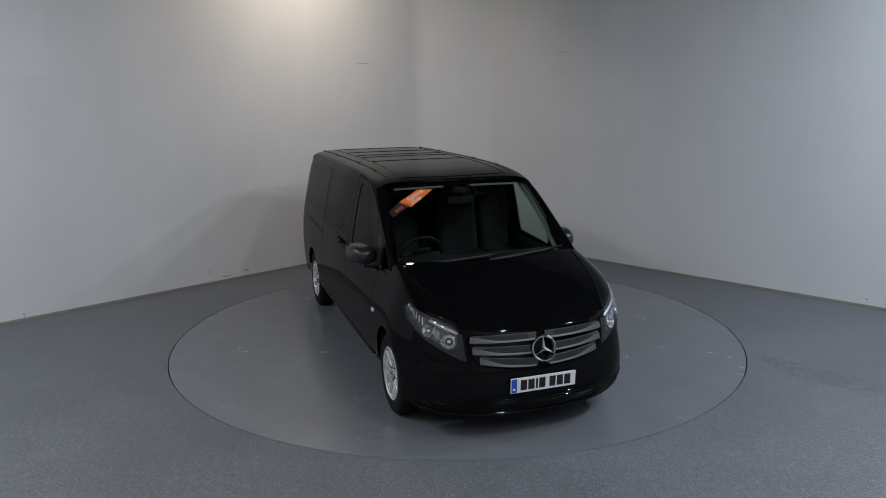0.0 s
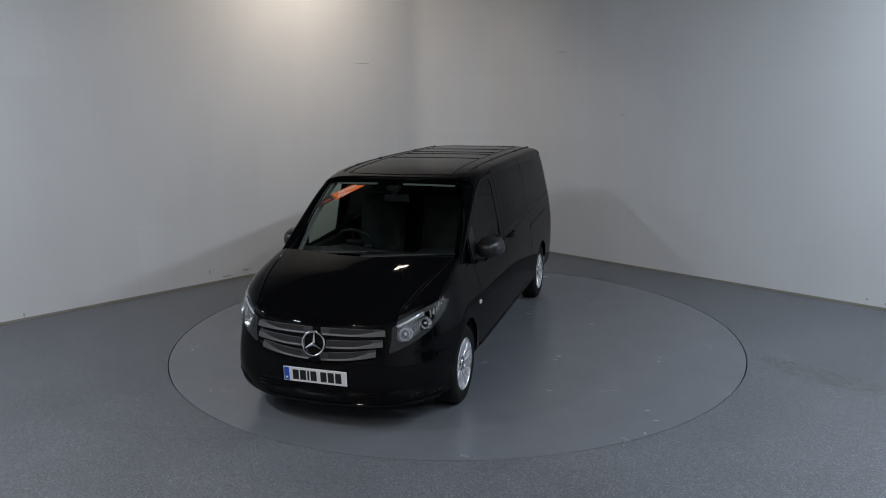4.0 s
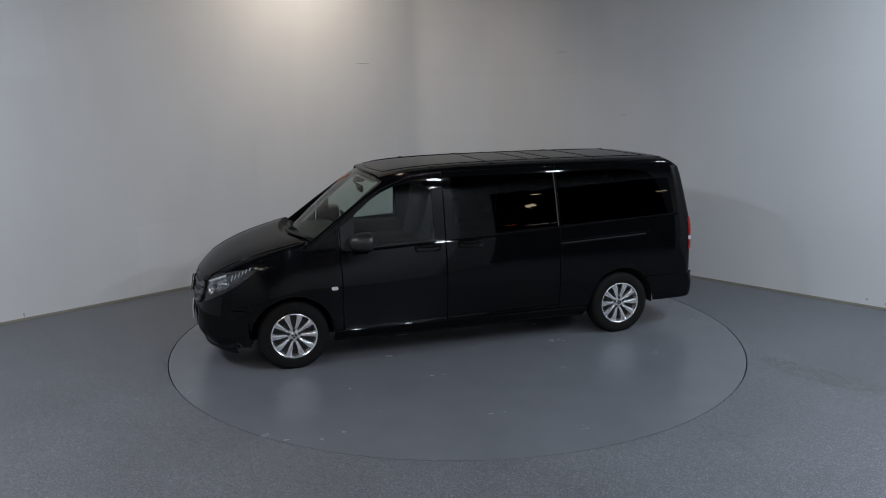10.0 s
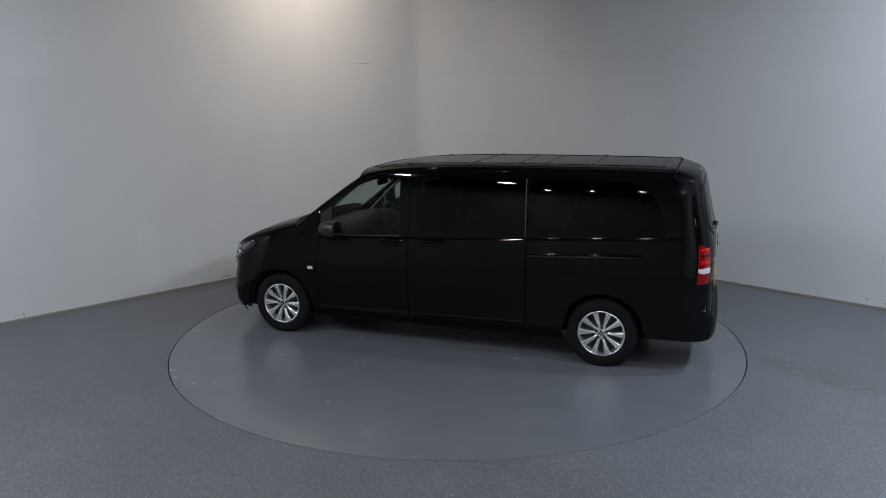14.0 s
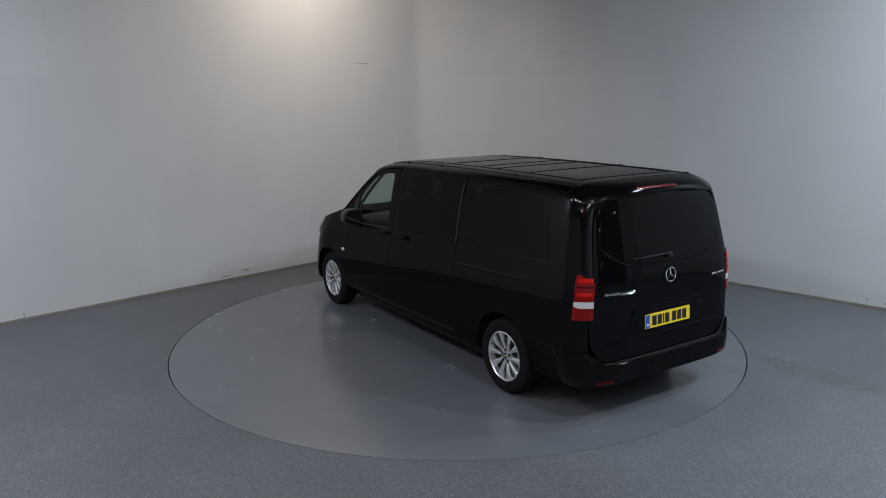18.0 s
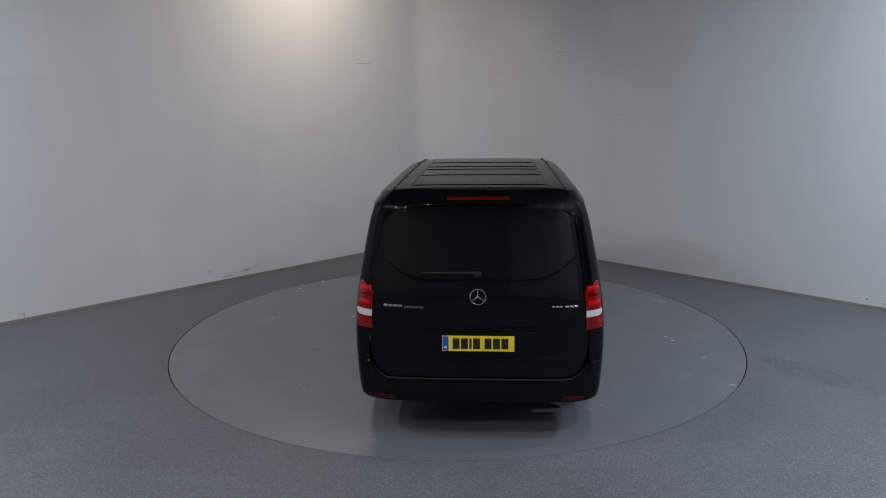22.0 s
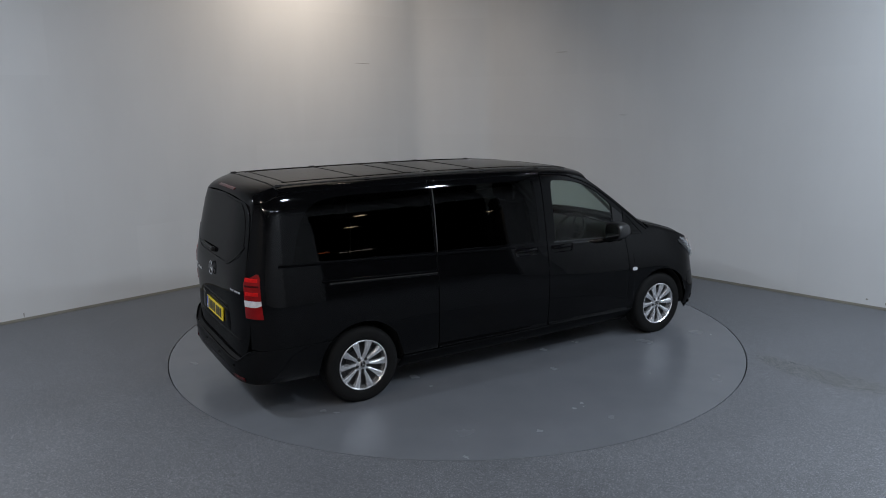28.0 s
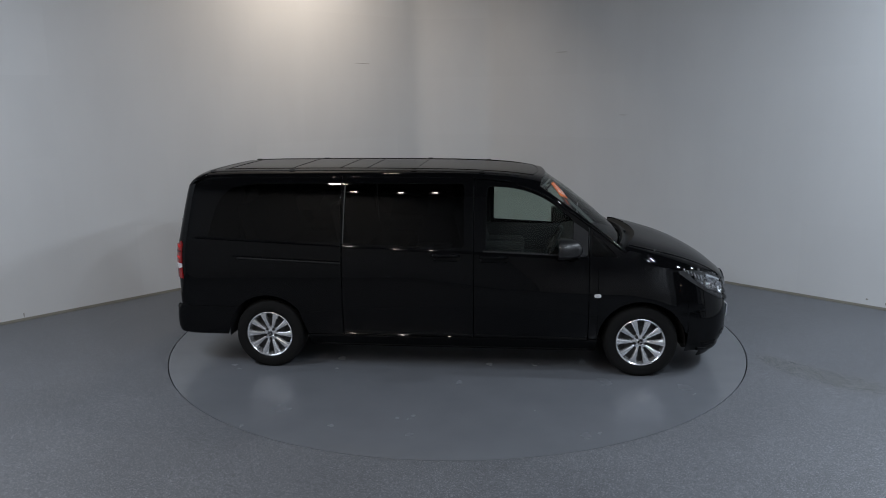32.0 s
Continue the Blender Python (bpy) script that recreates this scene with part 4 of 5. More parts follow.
def build_front():
    # bonnet
    def front_x(y):
        return side(T_FRONT - abs(nose_s(y)), 0.85).x - 0.004

    def rear_x(y):
        return 1.735 - 0.17 * (y / 0.8) ** 2

    def bonnet_map(a, b):
        y0, y1 = a * 0.775, a * 0.60
        xr, xf = rear_x(y0), front_x(y1)
        y = y0 + (y1 - y0) * b**1.6
        return top(xr + (xf - xr) * b, y)

    bm = bmesh.new()
    rows = []
    for b in steps(0, 1, 30):
        rows.append([bm.verts.new(bonnet_map(a, b)) for a in steps(-1, 1, 40)])
    edge_row = rows[-1]
    for phi in (46, 52, 58, 65, 73, 83, 95, 108):
        roll = []
        for v in edge_row:
            out_ = Vector((1.0, 0.55 * (v.co.y / 0.6) ** 3, 0)).normalized()
            d_, h_ = math.sin(radians(phi)) - math.sin(radians(40)), math.cos(radians(phi)) - math.cos(radians(40))
            roll.append(bm.verts.new(v.co + out_ * (0.052 * d_) + Vector((0, 0, 0.052 * h_))))
        rows.append(roll)
    faces(bm, rows)
    bmesh.ops.recalc_face_normals(bm, faces=bm.faces)
    if sum((f_.normal.z for f_ in bm.faces)) < 0:
        bmesh.ops.reverse_faces(bm, faces=bm.faces)
    bonnet = part("bonnet", bm, PAINT, van, "glossy black bonnet")
    for sg in (1, -1):
        line = [bonnet_map(sg * 0.985, b) for b in steps(0.03, 0.95, 26)]
        ribbon("bonnet_crease", top, [(p.x, p.y) for p in line], 0.016, PAINT, bonnet, off=0.005, height=0.005)
    for sg in (1, -1):
        bm = bmesh.new()
        rows, edges = [], []
        for b in steps(0, 1, 30):
            p = bonnet_map(sg * 1.006, b)
            # outer edge on the wing's upper line, at the matching way along
            tt = 1.575 + (T_FRONT - nose_s(0.605) - 1.575) * b
            e = side(tt, wing_top(tt), sg)
            row = []
            for k in steps(0, 1, 10):
                g = p + (e - p) * k
                z = top(min(g.x, 2.53), g.y).z
                row.append(bm.verts.new(Vector((g.x, g.y, z if k < 0.99 else e.z))))
            rows.append(row)
            edges.append((row, (outward(lambda t_, z_: side(t_, z_, sg), tt, e.z) + Vector((0, 0, 0.9))).normalized()))
        faces(bm, rows, flip=sg < 0)
        bm.normal_update()
        if sum(f_.normal.z for f_ in bm.faces) < 0:
            bmesh.ops.reverse_faces(bm, faces=bm.faces)
            bm.normal_update()
        given = {}
        for row, out_n in edges:
            for i_, v in enumerate(row):
                k = (i_ / (len(row) - 1)) ** 2
                up_n = v.normal if v.normal.z > 0 else -v.normal
                given[v] = (up_n * (1 - k) + out_n * k).normalized()
        part("wing_top", bm, PAINT, van, normals=given)
    # bumper skin, from arch to arch
    smax = T_FRONT - 2.115
    s_head = T_FRONT - 2.291

    def low(s):
        return 0.175 + 0.06 * max(0, (abs(s) - 0.75)) ** 1.5

    def high(s):
        if abs(s) > s_head:
            return 0.598
        return wing_top(T_FRONT - abs(s)) - 0.004 - 0.022 * min(1, max(0, (0.66 - abs(s)) / 0.06))

    for nm, us in (("front_bumper", steps(-s_head + 0.001, s_head - 0.001, 60)),):
        bump = curtain(nm, nose, us, low, high, PAINT, van, nv=20)
    for sg in (1, -1):
        us = steps(sg * (s_head + 0.0005), sg * smax, 8)
        curtain("bumper_end", nose, us, lambda s: max(low(s), 0.25), lambda s: 0.598, PAINT, bump, nv=8)
    # lower intake and lip
    panel("lower_intake", nose, rounded([(-0.66, 0.365), (-0.60, 0.275), (0.60, 0.275), (0.66, 0.365), (0.5, 0.385), (-0.5, 0.385)], 0.03), GLOSSBLACK, bump, rings=4, step=0.05, off=0.003, lip=0.006)
    for z, h in ((0.31, 0.008), (0.345, 0.006)):
        ribbon("intake_slat", nose, [(s, z) for s in steps(-0.52, 0.52, 24)], h, PAINT, bump, off=0.008, height=0.009)
    ribbon("bumper_lip", nose, [(s, 0.205 + 0.05 * (abs(s) / 0.9) ** 3) for s in steps(-0.95, 0.95, 36)], 0.020, PAINT, bump, off=0.014, height=0.014)
    for sg in (1, -1):
        bm = bmesh.new()
        for r_ in range(2):
            for c_ in range(7):
                s_, z_ = sg * (0.70 + 0.034 * (c_ + 0.5 * (r_ % 2))), 0.270 + 0.030 * r_ + 0.0045 * c_
                n_ = outward(nose, s_, z_)
                bmesh.ops.create_icosphere(bm, subdivisions=2, radius=0.014, matrix=Matrix.Translation(Vector(nose(s_, z_)) - n_ * 0.006))
        tagged(part("corner_mesh", bm, GLOSSBLACK, bump, "glossy black studded corner mesh"), kind="stuff")
    # grille
    g_out = rounded([(-0.50, 0.826), (-0.552, 0.795), (-0.50, 0.655), (-0.44, 0.61), (-0.2, 0.568), (0, 0.555), (0.2, 0.568), (0.44, 0.61), (0.50, 0.655), (0.552, 0.795), (0.50, 0.826), (0, 0.829)], 0.035)
    gr = panel("grille", nose, g_out, GLOSSBLACK, van, rings=5, step=0.05, off=0.006, lip=0.02, label="black grille with three silver louvres and a round emblem")
    rim = [tuple(p) for p in g_out] + [tuple(g_out[0])]
    ribbon("grille_frame", nose, rim, 0.007, GLOSSBLACK, gr, off=0.016, height=0.012)
    for sg in (1, -1):
        for z_in, z_out, h, s_out in ((0.794, 0.798, 0.027, 0.525), (0.702, 0.724, 0.03, 0.505), (0.610, 0.653, 0.03, 0.455)):
            def zc(s, z_in=z_in, z_out=z_out, s_out=s_out):
                u = abs(s) / s_out
                return z_in + (z_out - z_in) * u * u
            us = steps(sg * 0.035, sg * s_out, 14)
            # dark perforated body of the louvre
            slat = curtain("louvre", nose, us, lambda s: zc(s) - h + 0.008, lambda s: zc(s) + h * (1 - 0.25 * (abs(s) / s_out) ** 4), GRILLE, gr, nv=4, off=0.016, lip=0.012, bevel=0.003)
            rows_n = 4
            bm = bmesh.new()
            for r_ in range(rows_n):
                n_h = int((s_out - 0.13) / 0.021)
                for k in range(n_h):
                    s = sg * (0.11 + 0.021 * (k + 0.5 * (r_ % 2)))
                    if abs(s) > s_out - 0.12 + 0.03 * r_ and r_ < 2:
                        continue
                    if abs(s) > s_out - 0.07:
                        continue
                    z = zc(s) - h + 0.02 + r_ * (1.75 * h - 0.012) / rows_n
                    n_ = outward(nose, s, z)
                    c_ = Vector(nose(s, z)) + n_ * 0.0168
                    du = (Vector(nose(s + 0.001, z)) - Vector(nose(s, z))).normalized()
                    dv = n_.cross(du)
                    bm.faces.new([bm.verts.new(c_ + du * 0.0082 * math.cos(a) + dv * 0.0060 * math.sin(a)) for a in steps(0, 2 * math.pi, 6)[:-1]])
            holes = part("louvre_mesh", bm, DARK, slat)
            tagged(holes, kind="stuff")
            # silver lower blade that swells towards its outer end
            bm = bmesh.new()
            rows = []
            for u in steps(0, 1, 16):
                s = sg * (0.05 + (s_out - 0.05) * u)
                z0 = zc(s) - h
                tall = 0.012 + 0.036 * max(0, (u - 0.5) / 0.5) ** 1.4
                tall *= 1 if u < 0.93 else 0.85
                n_ = outward(nose, s, z0)
                rows.append([bm.verts.new(Vector(nose(s, z0 + dz)) + n_ * d) for dz, d in ((0, 0.008), (0, 0.027), (tall * 0.5, 0.026), (tall, 0.022), (tall, 0.008))])
            faces(bm, rows)
            bm.faces.new(rows[0])
            bm.faces.new(rows[-1][::-1])
            bmesh.ops.recalc_face_normals(bm, faces=bm.faces)
            part("louvre_blade", bm, SILVER, slat, "satin silver louvre blade")
    star("emblem", nose, 0, 0.703, 0.089, gr, 0.052)
    # number plate
    plate("front_plate", Vector((2.612, 0, 0.455)), 1, PLATEW, bump, -3)
    # headlamps
    for sg in (1, -1):
        f = (lambda s, z, sg=sg: nose(s * sg, z))
        h_out = rounded([(0.545, 0.64), (0.62, 0.665), (0.83, 0.758), (1.0, 0.862), (1.10, 0.93), (1.145, 0.972), (1.0, 0.972), (0.77, 0.925), (0.64, 0.882), (0.582, 0.848), (0.565, 0.74)], [0.01, 0.03, 0.06, 0.06, 0.03, 0.02, 0.04, 0.05, 0.05, 0.03, 0.04])
        h_out = [Vector((p.x, min(p.y, wing_top(T_FRONT - p.x) - 0.016))) for p in h_out]
        hl = panel("headlamp", f, h_out, DASH, van, rings=4, step=0.04, off=0.003, lip=0.01, bevel=0.002, label="clear headlamp with chrome reflectors")
        panel("reflector", f, rounded([(0.605, 0.735), (0.66, 0.715), (0.80, 0.785), (0.92, 0.848), (1.03, 0.925), (0.90, 0.925), (0.74, 0.878), (0.615, 0.832)], 0.03), REFLECTOR, hl, rings=4, step=0.03, off=0.006, lip=0.004, bevel=0.002)
        for s, z, r in ((0.672, 0.778, 0.052), (0.838, 0.838, 0.046)):
            n_ = outward(f, s, z)
            bm = bmesh.new()
            lathe(bm, [(r * 0.15, -0.026), (r * 0.4, -0.022), (r * 0.7, -0.010), (r * 0.9, 0.000), (r, 0.007), (r * 1.05, 0.004), (r * 1.06, -0.02)], n=28)
            ob = part("lamp_bowl", bm, BRIGHTLENS, hl, "chrome lamp bowl")
            ob.matrix_basis = Matrix.Translation(Vector(f(s, z)) + n_ * 0.02) @ n_.to_track_quat("Y", "Z").to_matrix().to_4x4()
            bm = bmesh.new()
            lathe(bm, [(0.001, 0.004), (r * 0.18, 0.0), (r * 0.24, -0.014), (r * 0.24, -0.022)], n=16)
            ob2 = part("bulb", bm, WHITELENS, hl)
            ob2.matrix_basis = ob.matrix_basis
        ribbon("chrome_strip", f, [(0.612 + 0.23 * u, min(0.838 + 0.072 * u, wing_top(T_FRONT - 0.612 - 0.23 * u) - 0.036)) for u in steps(0, 1, 8)], 0.019, BRIGHTLENS, hl, off=0.018, height=0.013, label="bright chrome strip")
        for k in range(6):
            s, z = 0.895 + 0.036 * k, 0.868 + 0.019 * k
            ribbon("reflector_fin", f, [(s, z), (s + 0.014, z + 0.052 - 0.005 * k)], 0.0075, BRIGHTLENS if k % 2 else CHROME, hl, off=0.016, height=0.012)
        for k in range(4):
            s, z = 0.735 + 0.016 * k, 0.775 + 0.008 * k
            ribbon("reflector_fin", f, [(s, z), (s + 0.012, z + 0.07)], 0.004, CHROME, hl, off=0.013, height=0.009)
        panel("lens", f, h_out, LENS, hl, rings=4, step=0.04, off=0.026, lip=0.026, bevel=0.006)


def star(name, f, s, z, r, parent, off):
    """Round chrome emblem: a ring with three spokes."""
    c, n_ = Vector(f(s, z)), outward(f, s, z)
    q = Matrix.Translation(c + n_ * off) @ n_.to_track_quat("Y", "Z").to_matrix().to_4x4()
    bm = bmesh.new()
    prof = [(r + 0.09 * r * math.cos(a), 0.09 * r * math.sin(a)) for a in steps(0, 2 * math.pi, 10)]
    lathe(bm, prof, n=48)
    bmesh.ops.recalc_face_normals(bm, faces=bm.faces)
    em = part(name, bm, CHROME, parent, "chrome ring emblem with three points")
    em.matrix_basis = q
    for a in (90, 210, 330):
        bm = bmesh.new()
        d = Vector((math.cos(radians(a)), 0, math.sin(radians(a))))
        e = Vector((-d.z, 0, d.x))
        tip = d * r * 0.97
        base = [e * 0.15 * r, Vector((0, 0.09 * r, 0)), e * -0.15 * r, Vector((0, -0.05 * r, 0))]
        end = [tip + e * 0.03 * r, tip + Vector((0, 0.03 * r, 0)), tip - e * 0.03 * r, tip - Vector((0, 0.03 * r, 0))]
        rows = [[bm.verts.new(p) for p in base], [bm.verts.new(p) for p in end]]
        faces(bm, rows, close=True)
        bm.faces.new(rows[0])
        bm.faces.new(rows[1])
        bmesh.ops.recalc_face_normals(bm, faces=bm.faces)
        o = part("emblem_point", bm, CHROME, parent, angle=20)
        o.matrix_basis = q
    if off > 0.03:
        bm = bmesh.new()
        lathe(bm, [(0.001, -0.012), (r * 0.9, -0.014), (r * 0.98, -0.03), (r * 0.98, -0.05)], n=40)
        bmesh.ops.recalc_face_normals(bm, faces=bm.faces)
        o = part("emblem_backing", bm, GLOSSBLACK, parent)
        o.matrix_basis = q


def plate(name, centre, facing, material, parent, lean):
    """A number plate with a blue band; its characters are plain dark bars."""
    q = Matrix.Translation(centre) @ pose(0, 0, 0, 0, lean * facing * -1, 0)

    def slab(nm, y0, y1, z0, z1, depth, mat_, par):
        bm = bmesh.new()
        box(bm, (depth, abs(y1 - y0), z1 - z0), (facing * depth * 0.5, (y0 + y1) / 2, (z0 + z1) / 2), bevel=min(0.0008, depth * 0.3), segments=1)
        o = part(nm, bm, mat_, par)
        return o

    p = slab(name, -0.262, 0.262, -0.057, 0.057, 0.008, material, parent)
    p.matrix_basis = q
    tagged(p, "number plate with plain dark bars")
    # the band is at the reader's left
    sgn = -facing
    slab("blue_band", sgn * 0.258, sgn * 0.215, -0.053, 0.053, 0.0095, PLATEB, p)
    slab("band_mark", sgn * 0.246, sgn * 0.228, -0.034, -0.02, 0.0105, PLATEW, p)
    x = -0.185
    for k in range(7):
        wid = 0.05 if k != 2 else 0.016
        slab("plate_bar", -sgn * x, -sgn * (x + wid), -0.0395, 0.0395, 0.0098, INK, p)
        x += wid + (0.011 if k != 3 else 0.033)


build_front()


def build_top():
    # roof skin
    us = steps(-2.295, 0.80, 50)
    avs = [-1, -0.995, -0.985, -0.97, -0.95, -0.92, -0.88, -0.84] + steps(-0.8, 0.8, 28) + [0.84, 0.88, 0.92, 0.95, 0.97, 0.985, 0.995, 1]
    rf = sheet("roof", lambda x, a: roof(x, a), us, avs, PAINT, van, label="glossy black ribbed roof")
    rf.data.flip_normals() if rf.data.polygons[len(rf.data.polygons) // 2].normal.z < 0 else None

    def skin(x, y):
        return roof(x, y / edge_point(max(x, -2.46)).y)

    for x in (-2.17, -1.53, -1.07, -0.81, -0.34, 0.72):
        ribbon("roof_bead", skin, [(x + 0.03 * (1 - (y / 0.5) ** 2) * (1 if x > 0 else 0), y) for y in steps(-0.5, 0.5, 18)], 0.007, GLOSSBLACK, rf, off=0.004, height=0.004)
    for sg in (1, -1):
        ribbon("roof_channel", skin, [(x, sg * (0.515 + 0.0 * x)) for x in steps(-2.2, 0.72, 30)], 0.006, GLOSSBLACK, rf, off=0.004, height=0.004)
        ribbon("roof_rail", skin, [(x, sg * (0.635 - 0.02 * max(0, x))) for x in steps(-2.30, 0.62, 34)], 0.011, TRIM, rf, off=0.007, height=0.007, label="black roof channel cover")
        for x in (-2.27, -1.5, -0.35, 0.28):
            bm = bmesh.new()
            p = skin(x, sg * 0.635)
            box(bm, (0.05, 0.02, 0.008), (p.x, p.y, p.z + 0.009), bevel=0.003)
            part("rail_cap", bm, TRIM, rf)
    bm = bmesh.new()
    rows = [[bm.verts.new(Vector(roof(x, a * 0.96)) + Vector((0, 0, -0.05))) for a in steps(-1, 1, 10)] for x in steps(-2.4, 0.80, 10)]
    faces(bm, rows)
    part("headliner", bm, LININGDARK, van, "dark roof lining")
    # header above the screen
    bm = bmesh.new()
    rows = []
    for a in steps(-1, 1, 30):
        g, r = screen(a, 1.0), roof(0.80, a * 0.9)
        r2 = roof(0.80, max(-1, min(1, a * 0.98)))
        m_ = (g + r2) / 2 + Vector((0.012, 0, 0.012))
        rows.append([bm.verts.new((1 - k) ** 2 * g + 2 * k * (1 - k) * m_ + k * k * r2) for k in steps(0, 1, 6)])
    faces(bm, rows)
    bmesh.ops.recalc_face_normals(bm, faces=bm.faces)
    if sum(f_.normal.z for f_ in bm.faces) < 0:
        bmesh.ops.reverse_faces(bm, faces=bm.faces)
    part("roof_header", bm, PAINT, van)
    # windscreen
    ws = sheet("windscreen", screen, steps(-1, 1, 24), steps(0, 1, 18), SCREEN, van, label="clear tinted windscreen")
    if ws.data.polygons[200].normal.x < 0:
        ws.data.flip_normals()

    def inner(a, b):
        return screen(a, b) + Vector((-0.004, 0, -0.004))
    # dark printed border
    for a0, a1, b0, b1 in ((-1, 1, 0, 0.07), (-1, 1, 0.95, 1), (-1, -0.968, 0.07, 0.95), (0.968, 1, 0.07, 0.95)):
        sheet("screen_border", inner, steps(a0, a1, 24 if a1 - a0 > 1 else 2), steps(b0, b1, 3 if b1 - b0 < 0.5 else 12), GLOSSBLACK, ws)
    # sensor box and rear-view mirror
    bm = bmesh.new()
    p = screen(0.0, 0.9)
    box(bm, (0.10, 0.12, 0.05), (p.x - 0.07, 0.0, p.z - 0.03), bevel=0.015)
    part("sensor_cover", bm, LININGDARK, ws)
    bm = bmesh.new()
    box(bm, (0.035, 0.25, 0.07), (0.88, 0.02, 1.575), bevel=0.015)
    tube(bm, [(0.95, 0.01, 1.66), (0.89, 0.02, 1.59)], 0.008)
    part("rear_view_mirror", bm, LININGDARK, van, "black rear-view mirror")
    # pale strips: sun visors at the header
    for y0, y1 in ((-0.60, -0.16), (0.10, 0.58)):
        bm = bmesh.new()
        rows = []
        for y in steps(y0, y1, 8):
            a, b = screen_at(y, screen(y / 0.68, 0.925).z)
            p = screen(a, b)
            rows.append([bm.verts.new(p + Vector((-0.015 - d, 0, -0.008 + h))) for d, h in ((0, 0), (0.10, 0.03), (0.10, 0.045), (0, 0.012))])
        faces(bm, rows, close=True)
        bmesh.ops.recalc_face_normals(bm, faces=bm.faces)
        part("sun_visor", bm, LINING, van, "pale grey sun visor")
    # cowl and wipers
    bm = bmesh.new()
    rows = []
    for a in steps(-1, 1, 30):
        y = a * 0.80
        g = screen(a, 0.0) + Vector((0, 0, 0.002))
        e = top(1.735 - 0.17 * a * a, y * 0.97) + Vector((0.01, 0, -0.012))
        rows.append([bm.verts.new(g + (e - g) * k + Vector((0, 0, -0.022 * math.sin(math.pi * k)))) for k in steps(0, 1, 5)])
    faces(bm, rows)
    bmesh.ops.recalc_face_normals(bm, faces=bm.faces)
    if sum(f_.normal.z for f_ in bm.faces) < 0:
        bmesh.ops.reverse_faces(bm, faces=bm.faces)
    part("cowl", bm, TRIM, van, "black plastic cowl under the windscreen")
    for y0, y1 in ((-0.62, 0.02), (-0.02, 0.60)):
        bm = bmesh.new()
        arm = []
        for u in steps(0, 1, 8):
            y = y0 + (y1 - y0) * u
            b = 0.02 + 0.055 * u
            arm.append(screen(y / screen_w(b), b) + Vector((0.022, 0, 0.022)))
        tube(bm, arm, [0.016 - 0.006 * u for u in steps(0, 1, 8)])
        wp = part("wiper", bm, TRIM, van, "black windscreen wiper")
        bm = bmesh.new()
        blade = []
        for u in steps(0, 1, 10):
            y = (y0 * 0.25 + y1 * 0.75) - 0.34 + 0.66 * u
            b = 0.045 + 0.05 * u
            blade.append(screen(max(-0.99, min(0.99, y / screen_w(b))), b) + Vector((0.012, 0, 0.014)))
        tube(bm, blade, 0.012)
        part("wiper_blade", bm, RUBBER, wp)
    # sticker inside the glass
    def stick(y, z):
        a, b = screen_at(y, z)
        return screen(a, b) + Vector((0.002, 0, 0.002))

    def patch(nm, corners, mat_, parent, lab=""):
        (p0, p1, p2, p3) = [Vector(c) for c in corners]
        return sheet(nm, lambda u, v: stick(*((p0 * (1 - u) + p1 * u) * (1 - v) + (p3 * (1 - u) + p2 * u) * v)), steps(0, 1, 8), steps(0, 1, 4), mat_, parent, label=lab)

    patch("sticker", [(-0.605, 1.600), (-0.515, 1.563), (-0.275, 1.692), (-0.41, 1.692)], ORANGE, ws, "orange and black vinyl sticker inside the windscreen")
    patch("sticker_tail", [(-0.715, 1.53), (-0.69, 1.488), (-0.515, 1.578), (-0.60, 1.602)], VINYLDARK, ws)
    patch("sticker_mark", [(-0.665, 1.536), (-0.65, 1.523), (-0.575, 1.562), (-0.59, 1.578)], VINYLRED, ws)
    for body_, y, z, size in (("Approved", -0.523, 1.607, 0.046), ("Dealer", -0.502, 1.580, 0.046)):
        cu = bpy.data.curves.new("letters", "FONT")
        cu.body, cu.size = body_, size
        tmp = new("letters", cu)
        me = bpy.data.meshes.new_from_object(tmp.evaluated_get(bpy.context.evaluated_depsgraph_get()))
        bpy.data.objects.remove(tmp)
        cs, sn = math.cos(0.48), math.sin(0.48)
        for v in me.vertices:
            u_, w_ = v.co.x, v.co.y
            v.co = stick(y + u_ * cs - w_ * sn, z + (u_ * sn + w_ * cs) * 0.8) + Vector((0.003, 0, 0.003))
        me.materials.append(VINYLWHITE)
        ob = new("sticker_lettering", me)
        ob.parent = ws
        tagged(ob, "white lettering")


build_top()


